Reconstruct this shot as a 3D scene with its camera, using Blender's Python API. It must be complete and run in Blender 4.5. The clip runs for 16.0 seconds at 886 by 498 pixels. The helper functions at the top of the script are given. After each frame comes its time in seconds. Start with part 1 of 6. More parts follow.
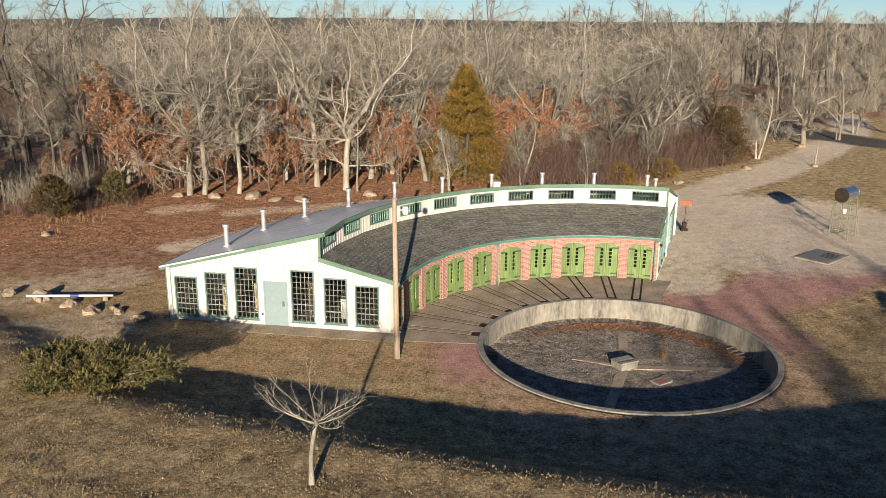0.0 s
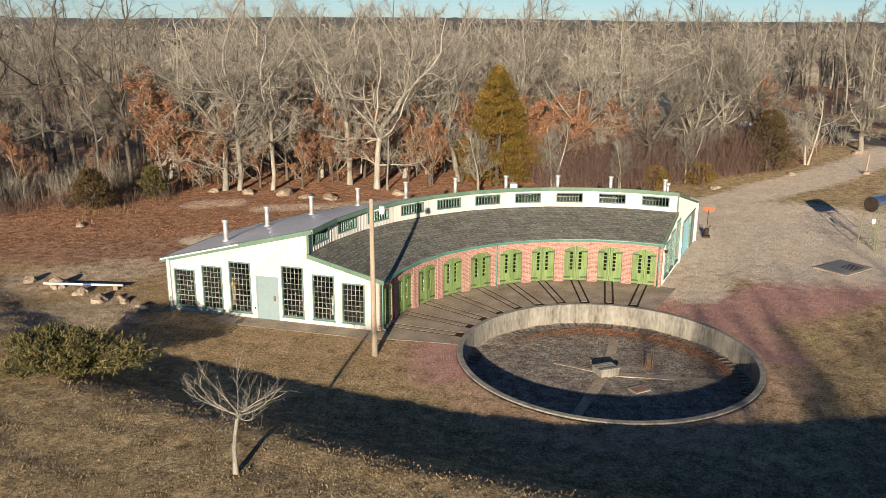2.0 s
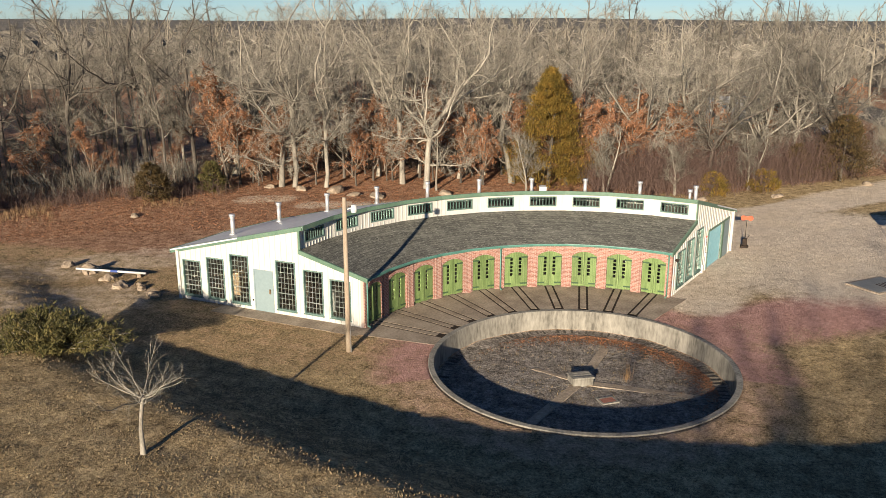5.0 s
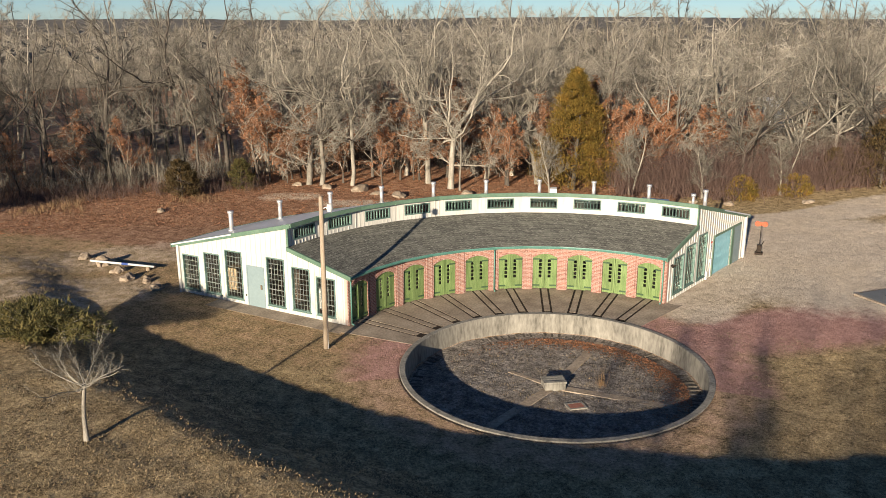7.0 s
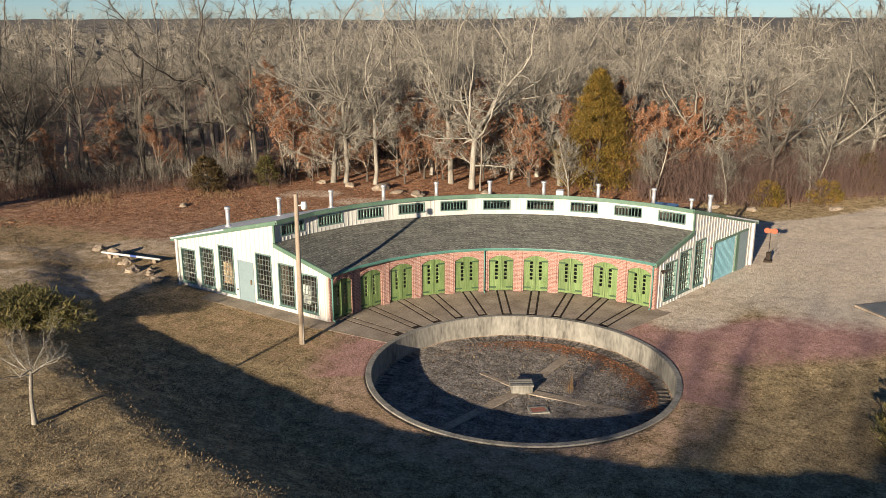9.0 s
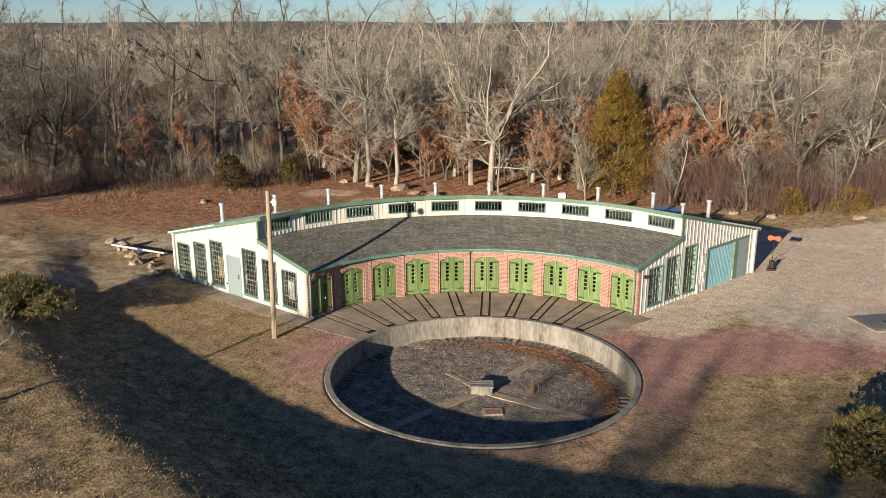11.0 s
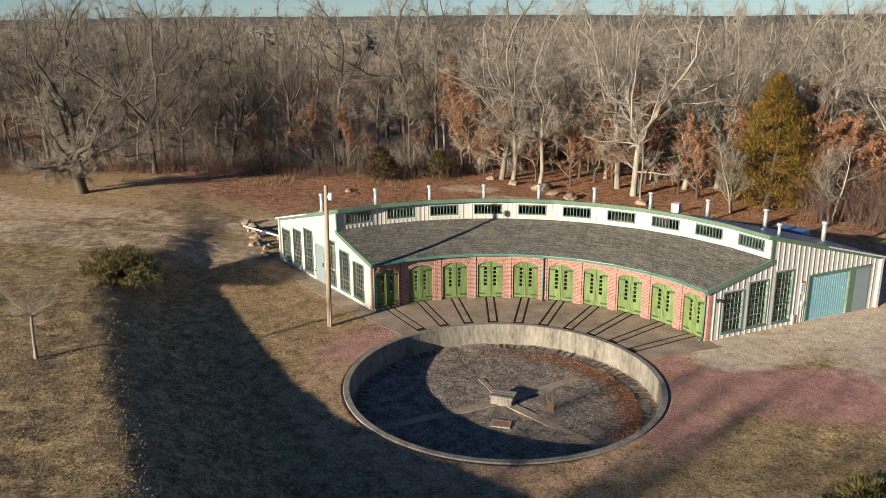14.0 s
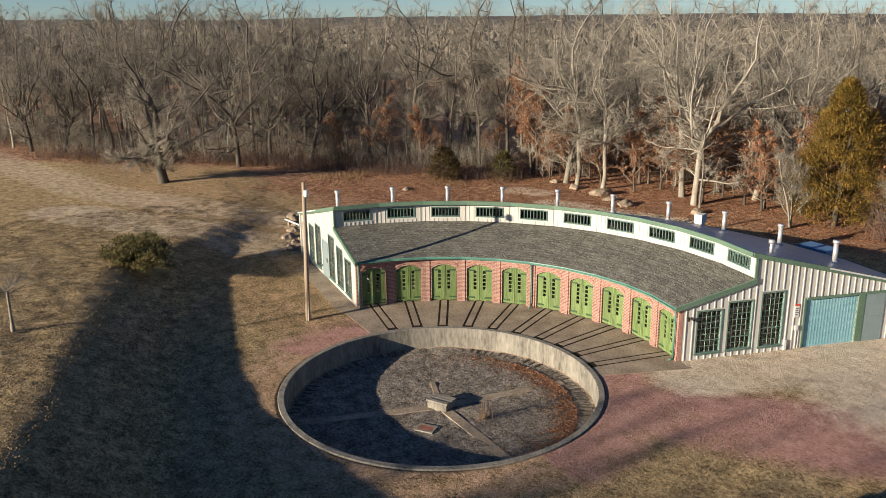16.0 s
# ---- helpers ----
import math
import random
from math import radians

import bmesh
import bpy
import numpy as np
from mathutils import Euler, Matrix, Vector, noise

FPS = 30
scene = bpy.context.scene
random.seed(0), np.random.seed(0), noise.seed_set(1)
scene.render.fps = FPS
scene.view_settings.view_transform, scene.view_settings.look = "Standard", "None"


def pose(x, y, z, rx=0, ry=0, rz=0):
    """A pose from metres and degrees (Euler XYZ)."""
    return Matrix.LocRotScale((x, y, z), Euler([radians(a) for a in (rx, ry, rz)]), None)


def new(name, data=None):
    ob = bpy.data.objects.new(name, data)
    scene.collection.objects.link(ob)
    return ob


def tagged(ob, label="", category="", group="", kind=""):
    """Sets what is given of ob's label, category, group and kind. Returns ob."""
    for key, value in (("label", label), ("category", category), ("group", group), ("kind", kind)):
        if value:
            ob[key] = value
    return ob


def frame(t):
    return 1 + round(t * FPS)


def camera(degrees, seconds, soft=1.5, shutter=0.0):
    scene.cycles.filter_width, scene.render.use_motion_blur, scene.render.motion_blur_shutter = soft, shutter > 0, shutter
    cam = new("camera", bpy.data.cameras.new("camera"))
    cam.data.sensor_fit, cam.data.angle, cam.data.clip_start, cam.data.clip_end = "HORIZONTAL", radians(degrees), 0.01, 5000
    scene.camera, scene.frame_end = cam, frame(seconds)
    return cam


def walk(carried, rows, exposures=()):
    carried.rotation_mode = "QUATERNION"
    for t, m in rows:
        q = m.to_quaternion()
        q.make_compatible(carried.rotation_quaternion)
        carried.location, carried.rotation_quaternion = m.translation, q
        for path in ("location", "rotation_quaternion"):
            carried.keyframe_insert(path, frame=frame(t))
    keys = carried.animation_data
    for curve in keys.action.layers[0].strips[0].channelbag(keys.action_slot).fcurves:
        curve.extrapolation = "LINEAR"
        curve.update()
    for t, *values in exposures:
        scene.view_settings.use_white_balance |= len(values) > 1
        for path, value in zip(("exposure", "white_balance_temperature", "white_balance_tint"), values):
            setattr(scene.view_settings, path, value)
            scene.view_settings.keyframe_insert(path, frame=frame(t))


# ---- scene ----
cam = camera(56.1, 16.0, soft=0.8)
# seconds, eye x y z, yaw, pitch, roll
PATH = [
    (0, -0.675, -0.216, 13.029, 1.28, -15.72, -0.40),
    (0.5, 0.328, -0.222, 13.067, 2.65, -15.74, -0.42),
    (1, 1.329, -0.213, 13.102, 4.14, -15.76, -0.42),
    (1.5, 2.319, -0.191, 13.130, 5.55, -15.77, -0.41),
    (2, 3.307, -0.160, 13.153, 6.93, -15.78, -0.39),
    (2.5, 4.297, -0.085, 13.167, 8.39, -15.77, -0.36),
    (3, 5.266, 0.051, 13.174, 9.84, -15.77, -0.32),
    (3.5, 6.221, 0.224, 13.175, 11.26, -15.77, -0.26),
    (4, 7.189, 0.415, 13.173, 12.72, -15.75, -0.20),
    (6.5, 11.910, 1.657, 13.290, 19.42, -15.81, 0.10),
    (7, 12.801, 1.952, 13.293, 20.60, -15.81, 0.11),
    (7.5, 13.701, 2.276, 13.293, 21.83, -15.82, 0.12),
    (8, 14.593, 2.628, 13.298, 23.05, -15.83, 0.12),
    (8.5, 15.475, 3.000, 13.309, 24.23, -15.83, 0.11),
    (9, 16.374, 3.386, 13.320, 25.46, -15.82, 0.10),
    (11.5, 21.017, 5.825, 13.196, 32.54, -15.66, 0.10),
    (12, 21.917, 6.510, 13.258, 35.42, -15.76, 0.09),
    (12.5, 22.845, 7.240, 13.320, 38.88, -15.84, 0.11),
    (13, 23.812, 8.079, 13.385, 41.75, -15.90, 0.17),
    (13.5, 24.871, 9.104, 13.448, 44.41, -15.95, 0.25),
    (14, 26.038, 10.344, 13.495, 47.09, -15.99, 0.33),
    (14.5, 27.247, 11.776, 13.522, 49.83, -16.02, 0.40),
    (15, 28.451, 13.367, 13.537, 52.68, -16.04, 0.47),
    (15.5, 29.644, 15.054, 13.533, 55.47, -16.01, 0.54),
    (16, 30.825, 16.772, 13.509, 58.14, -15.94, 0.60),
]
walk(cam, [(t, pose(x, y, z, 90 + pitch, roll, yaw)) for t, x, y, z, yaw, pitch, roll in PATH])

# ---------------------------------------------------------------- light
SUN_EL, SUN_AZ = 13.2, 1.5           # height above the horizon; the way the light travels, degrees from +y to +x
_a, _e = radians(SUN_AZ), radians(SUN_EL)
sun_way = Vector((math.sin(_a) * math.cos(_e), math.cos(_a) * math.cos(_e), -math.sin(_e)))
sun = new("sun", bpy.data.lights.new("sun", "SUN"))
sun.data.energy, sun.data.angle, sun.data.color = 5.0, radians(0.55), (1.0, 0.85, 0.655)
sun.rotation_euler = sun_way.to_track_quat("-Z", "Y").to_euler()
sky_world = bpy.data.worlds.new("winter_sky")
scene.world = sky_world
sky_world.use_nodes = True
_n = sky_world.node_tree.nodes
_sky = _n.new("ShaderNodeTexSky")
_sky.sky_type, _sky.sun_disc = "NISHITA", False
_sky.sun_elevation, _sky.sun_rotation = radians(SUN_EL), radians(180 + SUN_AZ)
_sky.altitude, _sky.air_density, _sky.dust_density, _sky.ozone_density = 3000, 1.0, 0.0, 4.6
sky_world.node_tree.links.new(_sky.outputs[0], _n["Background"].inputs[0])
_n["Background"].inputs[1].default_value = 0.048
scene.view_settings.exposure = 1.0

# ---------------------------------------------------------------- materials


def material(name, stops, scale=1.0, rough=0.8, metal=0.0, bump=0.15, fine=8.0, coords="Position", vary=0.0, stretch=(1, 1, 1), spec=0.3, detail=6.0):
    """stops: colours along a two-scale noise; coords: 'Position' (world) or 'Object'."""
    m = bpy.data.materials.new(name)
    m.use_nodes = True
    nt = m.node_tree
    N, L = nt.nodes, nt.links
    b = N["Principled BSDF"]
    b.inputs["Roughness"].default_value, b.inputs["Metallic"].default_value = rough, metal
    b.inputs["Specular IOR Level"].default_value = spec
    if coords == "Position":
        src = N.new("ShaderNodeNewGeometry").outputs["Position"]
    else:
        src = N.new("ShaderNodeTexCoord").outputs[coords]
    mp = N.new("ShaderNodeMapping")
    mp.inputs["Scale"].default_value = stretch
    L.new(src, mp.inputs[0])
    big, small = N.new("ShaderNodeTexNoise"), N.new("ShaderNodeTexNoise")
    big.inputs["Scale"].default_value, big.inputs["Detail"].default_value = scale, detail
    small.inputs["Scale"].default_value, small.inputs["Detail"].default_value = scale * fine, 4
    for q in (big, small):
        L.new(mp.outputs[0], q.inputs["Vector"])
    mix = N.new("ShaderNodeMath")
    mix.operation = "MULTIPLY_ADD"
    mix.inputs[1].default_value = 0.5
    half = N.new("ShaderNodeMath")
    half.operation = "MULTIPLY"
    half.inputs[1].default_value = 0.5
    L.new(big.outputs[0], half.inputs[0])
    L.new(small.outputs[0], mix.inputs[0])
    L.new(half.outputs[0], mix.inputs[2])
    ramp = N.new("ShaderNodeValToRGB")
    el = ramp.color_ramp.elements
    while len(el) < len(stops):
        el.new(0.5)
    for i, c in enumerate(stops):
        el[i].position = 0.32 + 0.36 * i / max(1, len(stops) - 1)
        el[i].color = (*c, 1)
    L.new(mix.outputs[0], ramp.inputs[0])
    out = ramp.outputs[0]
    if vary:
        hsv = N.new("ShaderNodeHueSaturation")
        info = N.new("ShaderNodeObjectInfo")
        mr = N.new("ShaderNodeMapRange")
        mr.inputs[3].default_value, mr.inputs[4].default_value = 1 - vary, 1 + vary
        L.new(info.outputs["Random"], mr.inputs[0])
        L.new(mr.outputs[0], hsv.inputs["Value"])
        L.new(out, hsv.inputs["Color"])
        out = hsv.outputs[0]
    L.new(out, b.inputs["Base Color"])
    if bump:
        bp = N.new("ShaderNodeBump")
        bp.inputs["Strength"].default_value, bp.inputs["Distance"].default_value = bump, 0.03
        L.new(small.outputs[0], bp.inputs["Height"])
        L.new(bp.outputs[0], b.inputs["Normal"])
    return m


def uv_pieces(name, light, dark, joint, width, height, mortar, rough=0.85, offset=0.5, bump=0.4, wear=0.5, worn=(0.3, 0.3, 0.3), fleck=0.15):
    """Coursed surface (bricks, shingles) laid out along the UV map, which is in metres."""
    m = bpy.data.materials.new(name)
    m.use_nodes = True
    N, L = m.node_tree.nodes, m.node_tree.links
    b = N["Principled BSDF"]
    b.inputs["Roughness"].default_value, b.inputs["Specular IOR Level"].default_value = rough, 0.25
    uv = N.new("ShaderNodeUVMap")
    br = N.new("ShaderNodeTexBrick")
    br.offset = offset
    br.inputs["Color1"].default_value, br.inputs["Color2"].default_value, br.inputs["Mortar"].default_value = (*light, 1), (*dark, 1), (*joint, 1)
    br.inputs["Scale"].default_value, br.inputs["Mortar Size"].default_value = 1, mortar
    br.inputs["Brick Width"].default_value, br.inputs["Row Height"].default_value = width, height
    br.inputs["Mortar Smooth"].default_value = 0.2
    L.new(uv.outputs[0], br.inputs["Vector"])
    ns = N.new("ShaderNodeTexNoise")
    ns.inputs["Scale"].default_value, ns.inputs["Detail"].default_value = 1.3, 8
    mp = N.new("ShaderNodeMapping")
    mp.inputs["Scale"].default_value = (0.7, 2.6, 1)
    L.new(uv.outputs[0], mp.inputs[0])
    L.new(mp.outputs[0], ns.inputs["Vector"])
    rp = N.new("ShaderNodeValToRGB")
    rp.color_ramp.elements[0].position, rp.color_ramp.elements[1].position = 0.48, 0.72
    rp.color_ramp.elements[1].color = (wear, wear, wear, 1)
    L.new(ns.outputs[0], rp.inputs[0])
    mx = N.new("ShaderNodeMixRGB")
    mx.inputs[2].default_value = (*worn, 1)
    L.new(rp.outputs[0], mx.inputs[0])
    L.new(br.outputs[0], mx.inputs[1])
    fn = N.new("ShaderNodeTexNoise")
    fn.inputs["Scale"].default_value, fn.inputs["Detail"].default_value = 16.0, 4
    fm = N.new("ShaderNodeMapping")
    fm.inputs["Scale"].default_value = (0.45, 1.0, 1)
    L.new(uv.outputs[0], fm.inputs[0])
    L.new(fm.outputs[0], fn.inputs["Vector"])
    fr = N.new("ShaderNodeValToRGB")
    fr.color_ramp.elements[0].position, fr.color_ramp.elements[1].position = 0.55, 0.70
    fr.color_ramp.elements[1].color = (fleck, fleck, fleck, 1)
    L.new(fn.outputs[0], fr.inputs[0])
    m2 = N.new("ShaderNodeMixRGB")
    m2.inputs[2].default_value = (*[min(0.8, 1.6 * c) for c in worn], 1)
    L.new(fr.outputs[0], m2.inputs[0])
    L.new(mx.outputs[0], m2.inputs[1])
    L.new(m2.outputs[0], b.inputs["Base Color"])
    bp = N.new("ShaderNodeBump")
    bp.inputs["Strength"].default_value, bp.inputs["Distance"].default_value, bp.invert = bump, 0.02, True
    L.new(br.outputs["Fac"], bp.inputs["Height"])
    L.new(bp.outputs[0], b.inputs["Normal"])
    return m


def glass_material(name):
    m = bpy.data.materials.new(name)
    m.use_nodes = True
    b = m.node_tree.nodes["Principled BSDF"]
    b.inputs["Base Color"].default_value = (0.93, 0.96, 0.95, 1)
    b.inputs["Roughness"].default_value, b.inputs["Transmission Weight"].default_value, b.inputs["IOR"].default_value = 0.02, 1.0, 1.45
    return m


WHITE = material("white_siding", [(0.45, 0.44, 0.40), (0.51, 0.50, 0.46), (0.54, 0.53, 0.49)], 0.8, 0.55, bump=0.05, fine=12, stretch=(1, 1, 0.35))
TRIM = material("green_trim_paint", [(0.075, 0.135, 0.095), (0.105, 0.175, 0.125), (0.14, 0.21, 0.155)], 1.2, 0.5, bump=0.05, fine=10)
GUTTER = material("teal_gutter_paint", [(0.06, 0.17, 0.14), (0.09, 0.22, 0.18), (0.14, 0.27, 0.22)], 1.5, 0.45, bump=0.03)
DOOR_GREEN = material("green_door_boards", [(0.075, 0.125, 0.042), (0.14, 0.205, 0.072), (0.215, 0.28, 0.12)], 2.6, 0.65, bump=0.12, fine=9, coords="Object", vary=0.14, stretch=(6, 1, 0.5))
DOOR_DARK = material("door_strap_paint", [(0.030, 0.062, 0.030), (0.05, 0.095, 0.045)], 3, 0.6)
PALE_BLUE = material("pale_blue_door", [(0.18, 0.24, 0.255), (0.20, 0.262, 0.275), (0.22, 0.285, 0.295)], 1.0, 0.5, bump=0.04)
TEAL_DOOR = material("teal_roller_door", [(0.17, 0.35, 0.40), (0.21, 0.41, 0.47), (0.27, 0.46, 0.51)], 0.9, 0.5, bump=0.04)
BRICK = uv_pieces("red_brick", (0.30, 0.134, 0.102), (0.21, 0.09, 0.071), (0.42, 0.34, 0.295), 0.205, 0.068, 0.009, wear=0.45, worn=(0.42, 0.275, 0.23), fleck=0.3)
ARCH = material("arch_brick", [(0.27, 0.125, 0.095), (0.36, 0.19, 0.15), (0.45, 0.31, 0.26)], 7, 0.85, bump=0.2)
SHINGLE = uv_pieces("weathered_shingles", (0.150, 0.147, 0.125), (0.085, 0.084, 0.074), (0.04, 0.04, 0.036), 0.36, 0.20, 0.014, rough=0.85, wear=0.5, worn=(0.24, 0.237, 0.205), fleck=0.75, bump=0.6)
METAL_ROOF = material("galvanised_roof_sheet", [(0.52, 0.53, 0.56), (0.60, 0.61, 0.64), (0.68, 0.69, 0.72)], 0.6, 0.36, metal=0.2, bump=0.03, fine=10, spec=0.5)
PIPE = material("galvanised_pipe", [(0.50, 0.50, 0.49), (0.62, 0.62, 0.61), (0.70, 0.70, 0.69)], 4, 0.4, metal=0.6, bump=0.03, coords="Object", vary=0.06)
GLASS = glass_material("window_glass")
MUNTIN = material("teal_window_frame", [(0.07, 0.125, 0.11), (0.10, 0.165, 0.145), (0.15, 0.21, 0.185)], 3, 0.55, bump=0.05)
MUNTIN_LIGHT = material("pale_glazing_bar", [(0.13, 0.15, 0.14), (0.17, 0.19, 0.18)], 3, 0.55, bump=0.05)
CONCRETE = material("weathered_concrete", [(0.16, 0.126, 0.092), (0.29, 0.236, 0.178), (0.43, 0.362, 0.28)], 1.1, 0.9, bump=0.25, fine=9)
RIM = material("stained_concrete_rim", [(0.10, 0.093, 0.079), (0.22, 0.207, 0.177), (0.32, 0.303, 0.262)], 2.0, 0.92, bump=0.3, fine=5, stretch=(1, 1, 0.3))
STEEL = material("rusty_dark_steel", [(0.018, 0.015, 0.013), (0.034, 0.027, 0.022), (0.06, 0.042, 0.032)], 6, 0.9, spec=0.1)
TIE = material("weathered_tie_wood", [(0.06, 0.053, 0.045), (0.10, 0.088, 0.072), (0.15, 0.13, 0.105)], 5, 0.9, vary=0.2)
POLE_WOOD = material("weathered_pole_wood", [(0.20, 0.155, 0.11), (0.33, 0.265, 0.195), (0.44, 0.365, 0.28)], 3, 0.85, bump=0.2, stretch=(4, 4, 0.3))
ROCK = material("pale_sandstone", [(0.12, 0.09, 0.065), (0.26, 0.205, 0.15), (0.38, 0.32, 0.25)], 2.5, 0.9, bump=0.5, coords="Object", vary=0.15)
BARK = material("pale_grey_bark", [(0.115, 0.104, 0.085), (0.25, 0.228, 0.188), (0.40, 0.368, 0.31)], 2.2, 0.9, bump=0.4, coords="Object", vary=0.28, stretch=(3, 3, 0.6))
# dark bark; on western and deeper trees it also carries painted shade
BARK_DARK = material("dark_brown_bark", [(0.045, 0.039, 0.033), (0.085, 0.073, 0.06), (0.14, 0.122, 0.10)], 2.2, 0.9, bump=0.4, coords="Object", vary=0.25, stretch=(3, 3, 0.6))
TWIG = material("grey_brown_twigs", [(0.16, 0.142, 0.115), (0.28, 0.255, 0.21), (0.42, 0.388, 0.328)], 1.2, 0.9, bump=0, coords="Object", vary=0.25)
# dark twigs; western and deeper woods wear them partly in place of shade
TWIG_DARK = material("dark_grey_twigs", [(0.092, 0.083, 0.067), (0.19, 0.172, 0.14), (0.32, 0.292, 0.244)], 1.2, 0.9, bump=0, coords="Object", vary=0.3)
# brown undergrowth, darkened so its colour carries the wood's inner shade
TWIG_SHADE = material("shade_brown_undergrowth", [(0.035, 0.027, 0.022), (0.075, 0.056, 0.043), (0.13, 0.098, 0.074)], 1.2, 0.9, bump=0)
TWIG_FAR = material("olive_grey_far_twigs", [(0.12, 0.105, 0.081), (0.225, 0.20, 0.158), (0.34, 0.305, 0.246)], 0.25, 0.9, bump=0)
TWIG_RED = material("reddish_brush_twigs", [(0.075, 0.048, 0.04), (0.125, 0.08, 0.066), (0.18, 0.125, 0.10)], 1.2, 0.9, bump=0, coords="Object", vary=0.25)
LEAF = material("russet_dead_leaves", [(0.17, 0.072, 0.036), (0.31, 0.145, 0.074), (0.43, 0.23, 0.128)], 1.6, 0.8, bump=0, coords="Object", vary=0.2)
CEDAR = material("olive_cedar_foliage", [(0.055, 0.050, 0.012), (0.20, 0.135, 0.026), (0.40, 0.225, 0.048)], 1.3, 0.85, bump=0, coords="Object", vary=0.12)
CEDAR_BROWN = material("brown_cedar_foliage", [(0.030, 0.026, 0.012), (0.085, 0.060, 0.024), (0.17, 0.105, 0.042)], 1.6, 0.85, bump=0, coords="Object")
JUNIPER = material("green_juniper_foliage", [(0.038, 0.041, 0.015), (0.105, 0.094, 0.031), (0.225, 0.165, 0.064)], 2.2, 0.85, bump=0, coords="Object")
GRASS = material("dry_grass_blades", [(0.11, 0.080, 0.045), (0.21, 0.158, 0.088), (0.33, 0.255, 0.147)], 0.9, 0.85, bump=0)
STRAW = material("tall_straw_grass", [(0.14, 0.088, 0.046), (0.21, 0.135, 0.072), (0.27, 0.18, 0.10)], 0.9, 0.85, bump=0)
ORANGE = material("orange_signal_paint", [(0.45, 0.07, 0.03), (0.55, 0.11, 0.045)], 6, 0.5, bump=0.03)
DRUM = material("polished_drum_steel", [(0.50, 0.52, 0.55), (0.66, 0.68, 0.70)], 3, 0.22, metal=0.95, bump=0.02)
OLIVE_STEEL = material("olive_green_steel", [(0.09, 0.11, 0.06), (0.14, 0.16, 0.09), (0.18, 0.19, 0.12)], 4, 0.6)
GREY_PAINT = material("pale_grey_paint", [(0.55, 0.55, 0.53), (0.66, 0.66, 0.63)], 3, 0.5, bump=0.04)
COVER_GREY = material("dull_grey_steel", [(0.15, 0.155, 0.15), (0.21, 0.215, 0.205)], 2, 0.6, bump=0.05)
BLUE_PAINT = material("blue_band_paint", [(0.03, 0.06, 0.22), (0.05, 0.09, 0.30)], 4, 0.5)
# sheet metal with the sky's blue reflection painted into its colour
SKY_BLUE_METAL = material("sky_reflection_metal", [(0.09, 0.20, 0.40), (0.13, 0.26, 0.47)], 2, 0.45, metal=0.2)
# near-black colour that stands in for shade inside the building
INSIDE_SHADE = material("interior_shade", [(0.035, 0.032, 0.028), (0.06, 0.055, 0.048)], 1, 0.9)
CRATE = material("crate_wood", [(0.12, 0.085, 0.05), (0.18, 0.13, 0.08)], 3, 0.8)
SIGN_RED = material("red_sign_paint", [(0.55, 0.06, 0.04), (0.62, 0.09, 0.06)], 4, 0.5)
PINK_GRIT = material("rust_red_grate", [(0.16, 0.07, 0.055), (0.24, 0.11, 0.085)], 8, 0.9)
CANOPY = material("far_bare_woods", [(0.045, 0.040, 0.033), (0.12, 0.107, 0.089), (0.21, 0.19, 0.16)], 0.35, 0.95, bump=0.8, fine=6)


